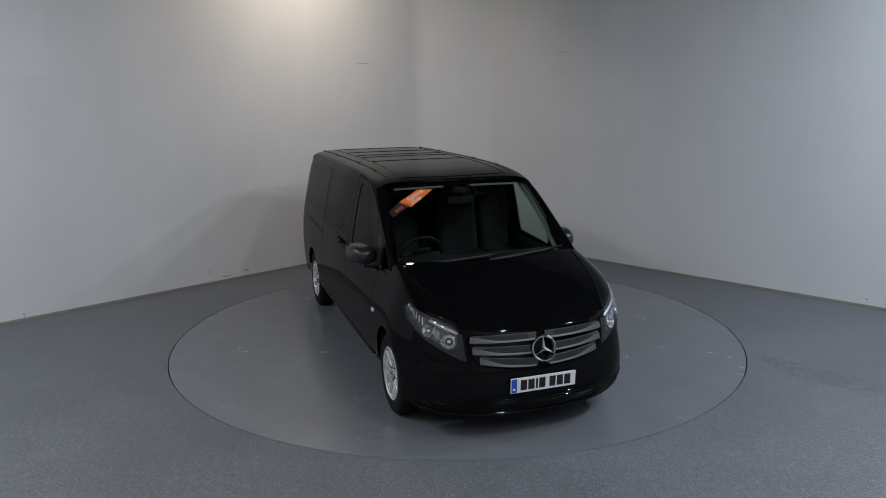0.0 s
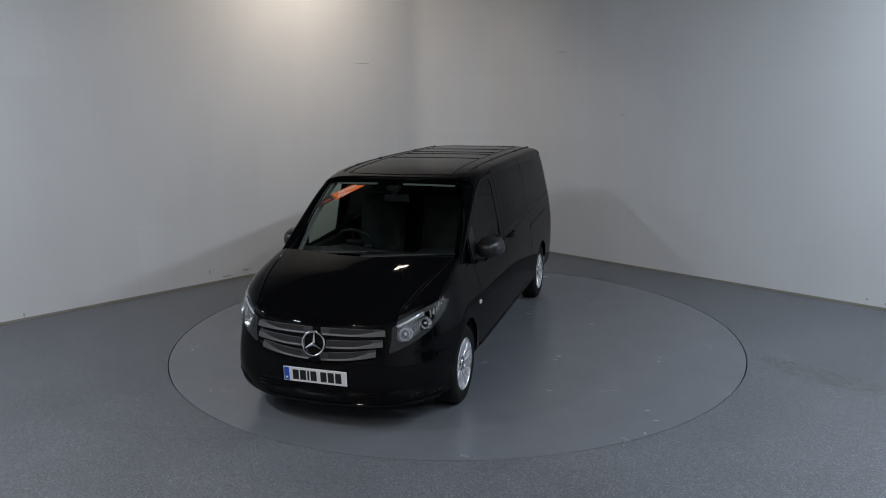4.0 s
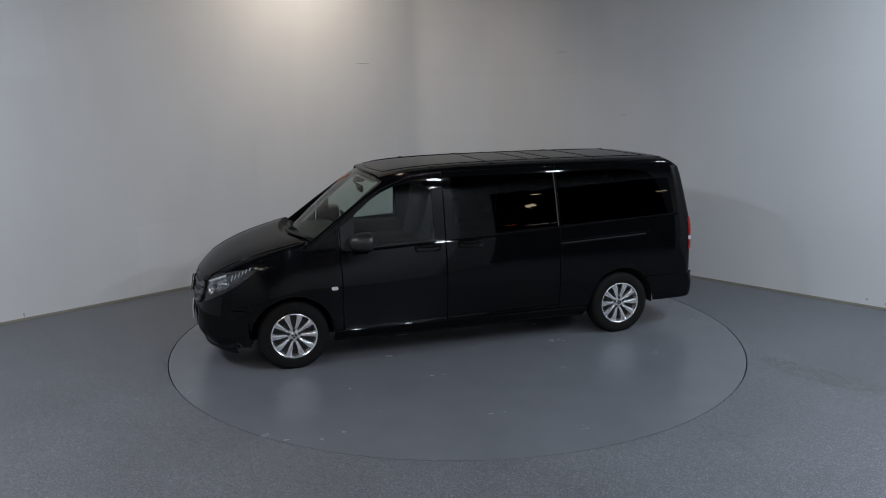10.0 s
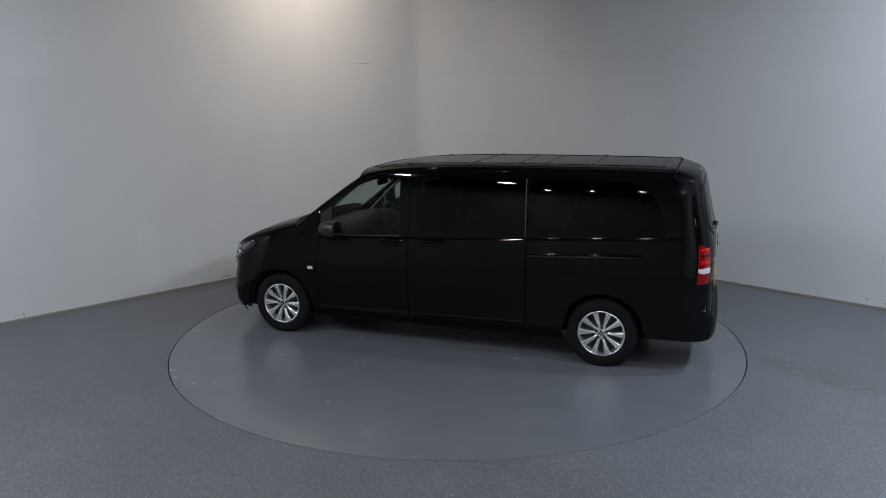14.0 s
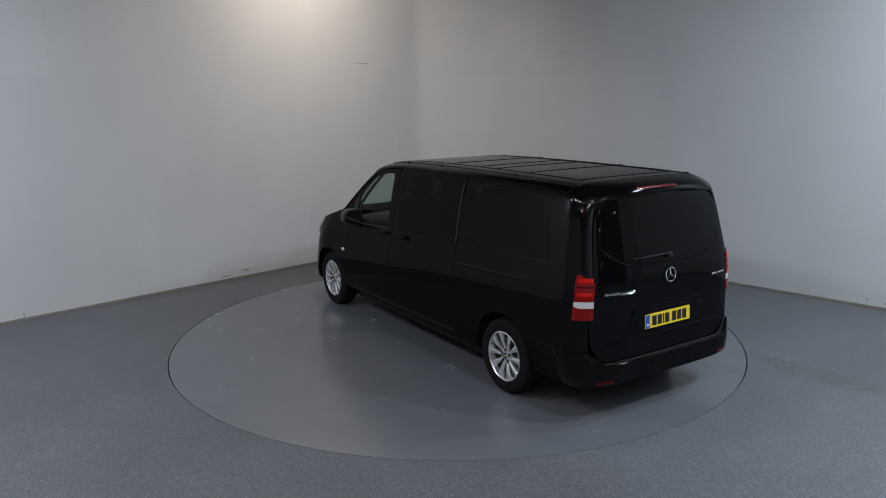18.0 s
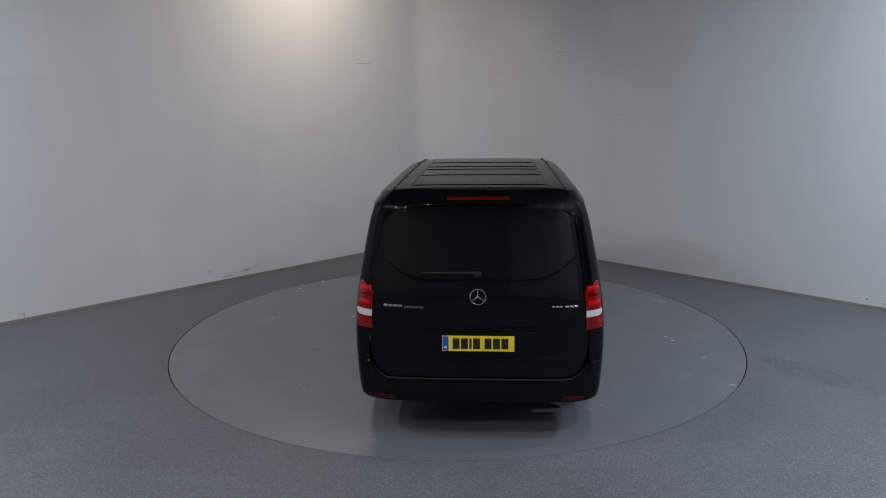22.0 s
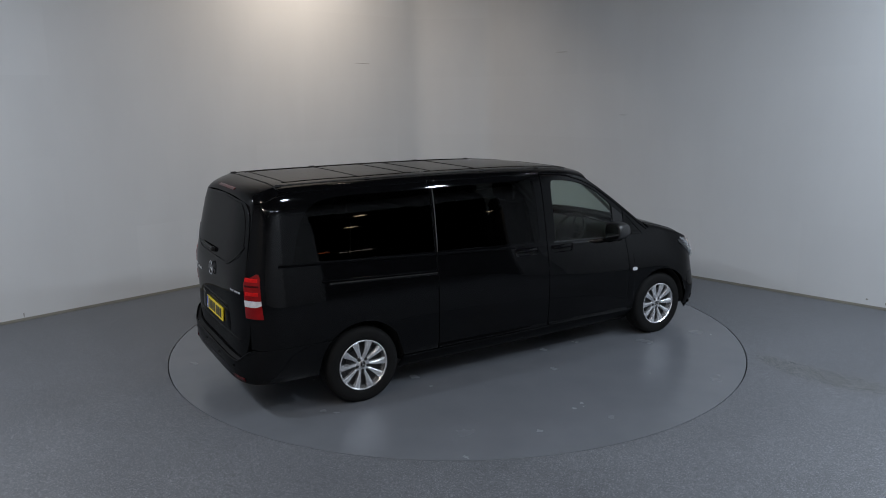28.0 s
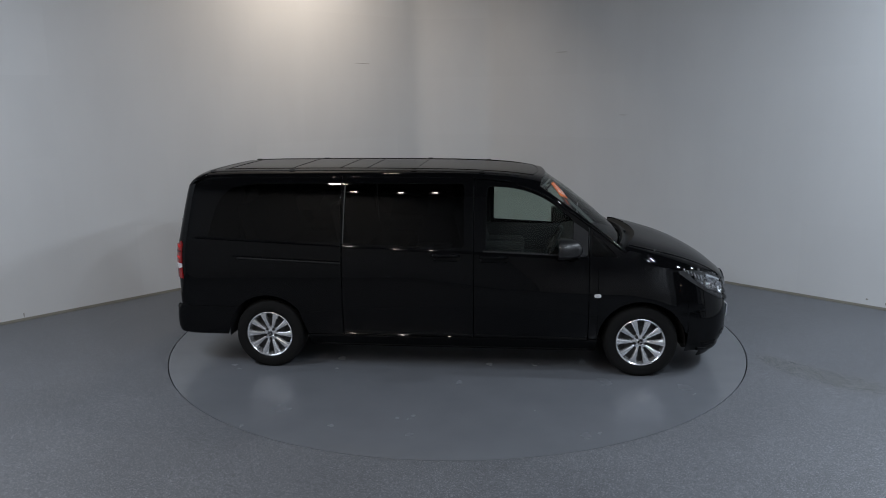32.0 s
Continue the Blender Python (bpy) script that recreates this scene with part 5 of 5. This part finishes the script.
def build_rear():
    e = tail_s(0.795)
    out = rounded([(-0.67, 0.492), (-0.745, 0.545), (-tail_s(0.785), 0.66), (-e, 0.80), (-e, 1.25), (-tail_s(0.80), 1.5), (-tail_s(0.79), 1.645), (-tail_s(0.70), 1.722), (0, 1.748), (tail_s(0.70), 1.722), (tail_s(0.79), 1.645), (tail_s(0.80), 1.5), (e, 1.25), (e, 0.80), (tail_s(0.785), 0.66), (0.745, 0.545), (0.67, 0.492)], [0.05, 0.05, 0.06, 0.1, 0.1, 0.08, 0.06, 0.1, 0.3, 0.1, 0.06, 0.08, 0.1, 0.1, 0.06, 0.05, 0.05])
    gate = panel("tailgate", tail, out, PAINT, van, centre=(0, 1.1), rings=20, step=0.05)
    glass_o = rounded([(-0.755, 1.42), (-0.735, 1.61), (-0.66, 1.703), (0, 1.738), (0.66, 1.703), (0.735, 1.61), (0.755, 1.42), (0.70, 1.298), (0.45, 1.235), (0, 1.222), (-0.45, 1.235), (-0.70, 1.298)], [0.05, 0.06, 0.06, 0.3, 0.06, 0.06, 0.05, 0.08, 0.1, 0.2, 0.1, 0.08])
    panel("rear_window", tail, glass_o, REARGLASS, gate, centre=(0, 1.46), rings=12, step=0.05, off=0.004, lip=0.006, bevel=0.002, label="black privacy glass rear window")
    ribbon("window_ledge", tail, [(s, 1.216 + 0.17 * max(0, (abs(s) - 0.36) / 0.40) ** 1.9) for s in steps(-0.76, 0.76, 40)], 0.010, PAINT, gate, off=0.007, height=0.007)

    # the tailgate's head: a broad curve up to the roof
    def head(a, k):
        r = roof(-2.305, a)
        t_ = tail(tail_s(0.775 * (1 - 0.05 * (1 - abs(a)))) * a, 1.750 - 0.048 * abs(a) ** 3.4)
        flat = Vector((-2.512, (r.y + t_.y) / 2, 1.820))
        # at the sides it lies on the quarter panel's skin
        r1, t1 = edge_point(-2.305), tail(tail_s(0.775), 1.702)
        skin = side((-2.305 + T_REAR + tail_s(0.775)) / 2, 1.733) - (r1 + t1) / 2
        skin.y *= a
        mid = (r + t_) / 2 + skin * 2
        mid += (flat - mid) * (1 - abs(a) ** 3)
        return (1 - k) ** 2 * r + 2 * k * (1 - k) * mid + k * k * t_

    bm = bmesh.new()
    rows, given = [], {}
    for a in [-1, -0.993, -0.98, -0.96] + steps(-0.93, 0.93, 44) + [0.96, 0.98, 0.993, 1]:
        row = []
        for k in steps(0, 1, 16):
            v = bm.verts.new(head(a, k))
            inner_a = max(-0.97, min(0.97, a))
            n_ = normal(head, inner_a, max(0.01, min(0.99, k)))
            n_ = n_ if n_.z > 0 else -n_
            # the shading runs on into the quarter panels and the tailgate below
            flank = outward(lambda t_, z_: side(t_, z_, 1 if a > 0 else -1), -2.305 + (T_REAR + tail_s(0.775) + 2.305) * k, 1.75)
            w_ = max(0, (abs(a) - 0.80) / 0.20) ** 2
            n_ = (n_ * (1 - w_) + flank * w_).normalized()
            w_ = k ** 6 * (1 - w_)
            given[v] = (n_ * (1 - w_) + outward(tail, tail_s(0.7) * a, 1.72) * w_).normalized()
            row.append(v)
        rows.append(row)
    faces(bm, rows)
    bm.normal_update()
    if sum(f_.normal.z for f_ in bm.faces) < 0:
        bmesh.ops.reverse_faces(bm, faces=bm.faces)
    part("tailgate_head", bm, PAINT, gate, normals=given)
    ribbon("roof_joint", head, [(a, 0.012) for a in steps(-0.93, 0.93, 40)], 0.006, DARK, gate, off=0.001, height=0.003)
    ribbon("brake_lamp", head, [(y / 0.74, 0.68) for y in steps(-0.25, 0.25, 16)], 0.014, REDDIM, gate, off=0.005, label="red high brake lamp")
    # bumper
    sm = -1.994 - T_REAR

    def bulge(s, z):
        p = tail(s, z)
        k = math.sin(math.pi * min(1, max(0, (z - 0.27) / 0.36))) ** 0.6
        out_ = 0.040 * min(1, max(0, (-2.40 - p.x) / 0.22)) ** 1.5
        return p + Vector((-out_ * k, 0, 0))

    def brim(s):
        """The bumper's upper edge: low across the tailgate, rising at both corners."""
        k = min(1, max(0, (abs(s) - 0.665) / 0.19))
        return 0.484 + 0.110 * k * k * (3 - 2 * k)

    bump = curtain("rear_bumper", bulge, steps(-sm, sm, 140), lambda s: min(brim(s) - 0.006, arch_low(T_REAR + abs(s), 0.315)), brim, PAINT, van, nv=12, lip=0.012, bevel=0.004)
    ribbon("bumper_edge", bulge, [(s, brim(s) - 0.008) for s in steps(-0.84, 0.84, 44)], 0.009, PAINT, bump, off=0.007, height=0.008)

    # matt sheet added over the ledge to keep it dark, without bright reflections
    def ledge_skin(s, k):
        a_, b_ = Vector(tail(s, brim(s))) + Vector((0.01, 0, 0)), Vector(bulge(s, brim(s) - 0.004)) + Vector((-0.004, 0, 0))
        p = a_ + (b_ - a_) * k
        return Vector((p.x, p.y, brim(s) - 0.002))

    pad = sheet("ledge_sheet", ledge_skin, steps(-0.84, 0.84, 44), steps(0, 1, 4), LININGDARK, bump, label="matt black sheet added over the bumper ledge")
    if pad.data.polygons[0].normal.z < 0:
        pad.data.flip_normals()
    for sg in (1, -1):
        ribbon("bumper_reflector", bulge, [(sg * s, 0.345) for s in steps(0.63, 0.79, 6)], 0.016, REDDARK, bump, off=0.006, label="dull red reflector strip")
    for y in (-0.62, -0.22, 0.22, 0.62):
        n_ = outward(bulge, y, 0.43)
        bm = bmesh.new()
        lathe(bm, [(0.001, 0.004), (0.009, 0.003), (0.011, 0)], n=12)
        o = part("parking_sensor", bm, GLOSSBLACK, bump)
        o.matrix_basis = Matrix.Translation(Vector(bulge(y, 0.43)) + n_ * 0.004) @ n_.to_track_quat("Y", "Z").to_matrix().to_4x4()
    ribbon("gate_crease", tail, [(s, 0.632) for s in steps(-0.66, 0.66, 24)], 0.014, PAINT, gate, off=0.003, height=0.003)
    # plate, emblem, badges, wiper
    panel("plate_recess", tail, rounded([(-0.44, 0.66), (0.44, 0.66), (0.42, 0.845), (-0.42, 0.845)], 0.04), PAINT, gate, rings=4, step=0.05, off=0.0035, lip=0.006, dish=0.002)
    ribbon("grip_strip", tail, [(s, 0.865) for s in steps(-0.40, 0.40, 16)], 0.012, PAINT, gate, off=0.003, height=0.003)
    plate("rear_plate", Vector((tail(0, 0.75).x - 0.006, 0, 0.752)), -1, PLATEY, gate, 3)
    star("rear_emblem", tail, 0, 1.105, 0.056, gate, 0.014)
    # model badges as plain bars
    bars = [(0.692 - 0.036 * k, 0.664 - 0.036 * k, 1.032, 0.011) for k in range(4)] + [(0.545, 0.392, 1.031, 0.0025), (0.545, 0.392, 1.015, 0.0025)]
    bars += [(0.540 - 0.021 * k, 0.528 - 0.021 * k, 1.023, 0.005) for k in range(7)]
    bars += [(-0.535 - 0.026 * k, -0.555 - 0.026 * k, 1.030, 0.010) for k in range(3)] + [(-0.630 - 0.033 * k, -0.654 - 0.033 * k, 1.030, 0.010) for k in range(3)]
    for y0, y1, z, h in bars:
        ribbon("badge_bar", tail, [(tail_s(y), z) for y in steps(y0, y1, 3)], h, CHROME, gate, off=0.005, height=0.004, label="chrome badge bar")
    bm = bmesh.new()
    tube(bm, [Vector(tail(s, 1.277 + 0.0 * s)) + Vector((-0.024, 0, 0)) for s in steps(-0.02, 0.43, 10)], [0.010 - 0.005 * u for u in steps(0, 1, 10)])
    wp = part("rear_wiper", bm, TRIM, gate, "black rear wiper")
    bm = bmesh.new()
    p = tail(0.0, 1.265)
    box(bm, (0.045, 0.055, 0.04), (p.x - 0.016, 0.0, 1.265), bevel=0.014)
    part("wiper_base", bm, TRIM, gate)


build_rear()


def build_wheels():
    tyre_prof = [(0.215, -0.085), (0.222, -0.094), (0.245, -0.100), (0.285, -0.101), (0.312, -0.093), (0.324, -0.078), (0.3285, -0.06), (0.3285, -0.045), (0.3235, -0.043), (0.3235, -0.036), (0.3295, -0.034), (0.3295, -0.012), (0.3245, -0.010), (0.3245, -0.003)]
    tyre_prof = tyre_prof + [(r, -y) for r, y in reversed(tyre_prof)]
    bm = bmesh.new()
    lathe(bm, [(0.205, 0.085), (0.216, 0.092), (0.218, 0.097), (0.212, 0.100), (0.204, 0.092), (0.200, 0.06), (0.188, 0.03), (0.185, -0.08)], n=64)
    bmesh.ops.recalc_face_normals(bm, faces=bm.faces)
    me_b = bm
    meshes = {}

    def keep(name, bm_, mat_, angle=35):
        me = bpy.data.meshes.new(name)
        bm_.to_mesh(me)
        bm_.free()
        me.materials.append(mat_)
        smooth(me, angle)
        meshes[name] = me

    keep("wheel", me_b, ALLOY)
    bm = bmesh.new()
    lathe(bm, tyre_prof, n=72)
    bmesh.ops.recalc_face_normals(bm, faces=bm.faces)
    keep("tyre", bm, RUBBER, 50)
    # one spoke: crowned, wider at the rim
    bm = bmesh.new()
    rows = []
    for u in steps(0, 1, 8):
        r = 0.045 + 0.162 * u
        hw = 0.0120 + 0.0205 * u ** 1.5
        y = 0.070 + 0.022 * math.sin(u * 1.9)
        rows.append([bm.verts.new((k * hw, y - d, r)) for k, d in ((-1.0, 0.034), (-0.98, 0.010), (-0.86, 0.003), (-0.6, 0.001), (-0.1, 0.0), (0.3, 0.002), (0.7, 0.006), (0.9, 0.010), (1.0, 0.018), (1.0, 0.034))])
    faces(bm, rows)
    bmesh.ops.recalc_face_normals(bm, faces=bm.faces)
    keep("spoke", bm, ALLOY)
    bm = bmesh.new()
    lathe(bm, [(0.001, 0.082), (0.03, 0.081), (0.034, 0.076), (0.060, 0.073), (0.066, 0.062), (0.066, 0.03)], n=40)
    bmesh.ops.recalc_face_normals(bm, faces=bm.faces)
    keep("hub", bm, ALLOY)
    bm = bmesh.new()
    lathe(bm, [(0.001, 0.0855), (0.026, 0.0845), (0.029, 0.08)], n=28)
    keep("hub_cap", bm, GLOSSBLACK)
    bm = bmesh.new()
    lathe(bm, [(0.0215, 0.085), (0.0235, 0.0875), (0.0255, 0.085)], n=28)
    for a in (90, 210, 330):
        d, e = Vector((math.cos(radians(a)), 0, math.sin(radians(a)))), Vector((-math.sin(radians(a)), 0, math.cos(radians(a))))
        y_ = Vector((0, 0.0868, 0))
        bm.faces.new([bm.verts.new(v) for v in (y_ - e * 0.004, y_ + d * 0.022 - e * 0.001, y_ + d * 0.022 + e * 0.001, y_ + e * 0.004)])
    bmesh.ops.recalc_face_normals(bm, faces=bm.faces)
    keep("cap_emblem", bm, ALLOY)
    bm = bmesh.new()
    lathe(bm, [(0.001, 0.0785), (0.0125, 0.0782), (0.0145, 0.07)], n=12, m=pose(0, 0, 0.0505))
    keep("bolt_hole", bm, DARK)
    # brake disc on a wide dark backing that paints shade between the spokes
    bm = bmesh.new()
    lathe(bm, [(0.199, 0.052), (0.19, 0.036), (0.001, 0.034)], n=36)
    lathe(bm, [(0.15, 0.036), (0.145, 0.044), (0.07, 0.044)], n=36)
    keep("brake_shade_disc", bm, BRAKESHADE)
    for x in (AXLE, -AXLE):
        for sg in (1, -1):
            w = new("wheel", meshes["wheel"])
            w.parent = van
            w.matrix_basis = pose(x, sg * (WHEEL_Y - 0.025), WHEEL_Z, 0, -18 if sg > 0 else 18, 0 if sg > 0 else 180)
            tagged(w, "ten-spoke silver alloy wheel with black tyre")
            for nm, mat_ in (("tyre", 0), ("hub", 0), ("hub_cap", 0), ("cap_emblem", 0), ("brake_shade_disc", 0)):
                o = new(nm, meshes[nm])
                o.parent = w
            for k in range(10):
                o = new("spoke", meshes["spoke"])
                o.parent = w
                o.matrix_basis = pose(0, 0, 0, 0, 36 * k)
            for k in range(5):
                o = new("bolt_hole", meshes["bolt_hole"])
                o.parent = w
                o.matrix_basis = pose(0, 0, 0, 0, 72 * k + 18)


build_wheels()


def build_inside():
    # floor pan and underbody
    bm = bmesh.new()
    box(bm, (2.55, 1.70, 0.16), (0, 0, 0.29), bevel=0.03)
    part("underbody", bm, RUBBER, van)
    bm = bmesh.new()
    box(bm, (4.75, 1.08, 0.14), (-0.05, 0, 0.33), bevel=0.03)
    part("chassis", bm, RUBBER, van)
    # added slabs, unseen, that block light and darken the floor beneath
    for x, dx, wid in ((2.26, 0.26, 1.10), (-2.36, 0.46, 1.50), (-1.70, 0.86, 1.38), (1.70, 0.86, 1.38), (2.15, 0.13, 1.64)):
        bm = bmesh.new()
        box(bm, (dx, wid, 0.05), (x, 0, 0.275 if abs(x) < 2 or x > 0 else 0.35), bevel=0.015)
        part("light_blocker", bm, RUBBER, van)
    bm = bmesh.new()
    box(bm, (4.2, 1.62, 0.03), (-0.45, 0, 0.80), bevel=0.005)
    part("cabin_floor", bm, LININGDARK, van)
    # dashboard, bowed towards the screen
    bm = bmesh.new()
    rows = []
    for y in steps(-0.82, 0.82, 24):
        bow = 0.10 * (1 - (y / 0.82) ** 2)
        hump = 0.035 * math.exp(-((y + 0.38) / 0.22) ** 2)
        rows.append([bm.verts.new((x, y, z)) for x, z in ((1.56 + bow, 1.09), (1.40 + bow, 1.125), (1.20 + bow * 0.6, 1.135 + hump), (1.08 + bow * 0.4, 1.115 + hump * 1.1), (1.03 + bow * 0.3, 1.04), (1.07 + bow * 0.3, 0.92), (1.16, 0.80))])
    faces(bm, rows)
    bmesh.ops.recalc_face_normals(bm, faces=bm.faces)
    part("dashboard", bm, DASH, van, "dark grey moulded dashboard", angle=60)
    # paper on the dash top
    bm = bmesh.new()
    vs = [bm.verts.new(p) for p in ((1.42, -0.53, 1.133), (1.42, -0.27, 1.133), (1.50, -0.27, 1.126), (1.50, -0.53, 1.126))]
    bm.faces.new(vs)
    r = bmesh.ops.extrude_face_region(bm, geom=bm.faces[:])
    bmesh.ops.translate(bm, vec=(0, 0, 0.006), verts=[v for v in r["geom"] if isinstance(v, bmesh.types.BMVert)])
    part("dash_tray", bm, SEAL, van)
    # steering wheel on the right
    bm = bmesh.new()
    q = pose(0.93, -0.39, 1.11, 0, -62, 0)
    rows = []
    for a in steps(0, 2 * math.pi, 32)[:-1]:
        rows.append([bm.verts.new(q @ Vector(((0.19 + 0.016 * math.cos(b)) * math.cos(a), (0.19 + 0.016 * math.cos(b)) * math.sin(a), 0.016 * math.sin(b)))) for b in steps(0, 2 * math.pi, 8)[:-1]])
    rows.append(rows[0])
    faces(bm, rows, close=True)
    bmesh.ops.recalc_face_normals(bm, faces=bm.faces)
    sw = part("steering_wheel", bm, TRIM, van, "black steering wheel")
    bm = bmesh.new()
    box(bm, (0.15, 0.17, 0.05), (0, 0, -0.01), bevel=0.02, m=q)
    for a in (90, 270, 0):
        d = Vector((math.cos(radians(a)), math.sin(radians(a)), 0))
        tube(bm, [q @ (d * 0.06), q @ (d * 0.19)], 0.014)
    tube(bm, [q @ Vector((0, 0, -0.02)), q @ Vector((0, 0, -0.25))], 0.035)
    part("wheel_boss", bm, TRIM, sw)
    # seats: driver, and a double for passengers
    for y, w_ in ((-0.42, 0.50), (0.24, 0.44), (0.64, 0.34)):
        bm = bmesh.new()
        box(bm, (0.50, w_, 0.16), (0.42, y, 0.90), bevel=0.06, segments=3)
        st = part("seat", bm, CLOTH, van, "dark cloth front seat")
        bm = bmesh.new()
        box(bm, (0.15, w_ - 0.02, 0.62), (0, 0, 0.31), bevel=0.06, segments=3, m=pose(0.22, y, 0.90, 0, -14, 0))
        part("backrest", bm, CLOTH, st)
        bm = bmesh.new()
        box(bm, (0.10, min(0.27, w_ - 0.06), 0.17), (0, 0, 0.72), bevel=0.045, segments=3, m=pose(0.22, y, 0.90, 0, -14, 0))
        part("headrest", bm, CLOTH, st)
        bm = bmesh.new()
        box(bm, (0.36, w_ - 0.1, 0.16), (0.42, y, 0.80), bevel=0.02)
        part("seat_base", bm, TRIM, st)
    # rear benches, dim behind the dark glass
    for x in (-0.75, -1.65):
        bm = bmesh.new()
        box(bm, (0.48, 1.40, 0.16), (x, 0, 0.95), bevel=0.05)
        st = part("bench", bm, CLOTH, van, "dark cloth rear bench")
        bm = bmesh.new()
        box(bm, (0.14, 1.40, 0.60), (0, 0, 0.30), bevel=0.05, m=pose(x - 0.22, 0, 0.95, 0, -12, 0))
        part("backrest", bm, CLOTH, st)
    # door cards and inner pillars
    for sg in (1, -1):
        bm = bmesh.new()
        rows = [[bm.verts.new(side(x, z, sg) + Vector((0, -sg * d, 0))) for z, d in ((0.45, 0.07), (0.8, 0.09), (1.0, 0.10), (1.07, 0.07), (1.10, 0.03))] for x in steps(0.24, 1.22, 10)]
        faces(bm, rows)
        part("door_card", bm, DASH, van)
        bm = bmesh.new()
        rows = [[bm.verts.new(side(x, z, sg) + Vector((0, -sg * 0.04, 0))) for z in steps(0.5, 1.79, 10)] for x in (0.29, 0.17, 0.13)]
        faces(bm, rows)
        part("door_pillar_trim", bm, LININGDARK, van)
    bm = bmesh.new()
    rows = [[bm.verts.new((-0.02 - 0.0 * z, y, z)) for y in (-0.80, 0.80)] for z in (0.81, 1.10)]
    faces(bm, rows)
    bmesh.ops.solidify(bm, geom=bm.faces[:], thickness=0.02)
    part("low_partition", bm, LININGDARK, van)


build_inside()


# ---------------------------------------------------------------- motion
SPIN, START, VAN_OFF = 9.2365, -69.83, Vector((0.066, -0.302, 0.0))


def motions():
    times = [0.0, 0.1, 0.25] + [0.5 * k for k in range(1, 64)] + [31.75, 31.9, 32.0]
    van_rows, disc_rows = [], []
    for t in times:
        turn = pose(0, 0, 0, 0, 0, START - SPIN * t)
        disc_rows.append((t, turn))
        van_rows.append((t, turn @ Matrix.Translation(VAN_OFF)))
    walk(turntable, disc_rows)
    walk(van, van_rows)


motions()
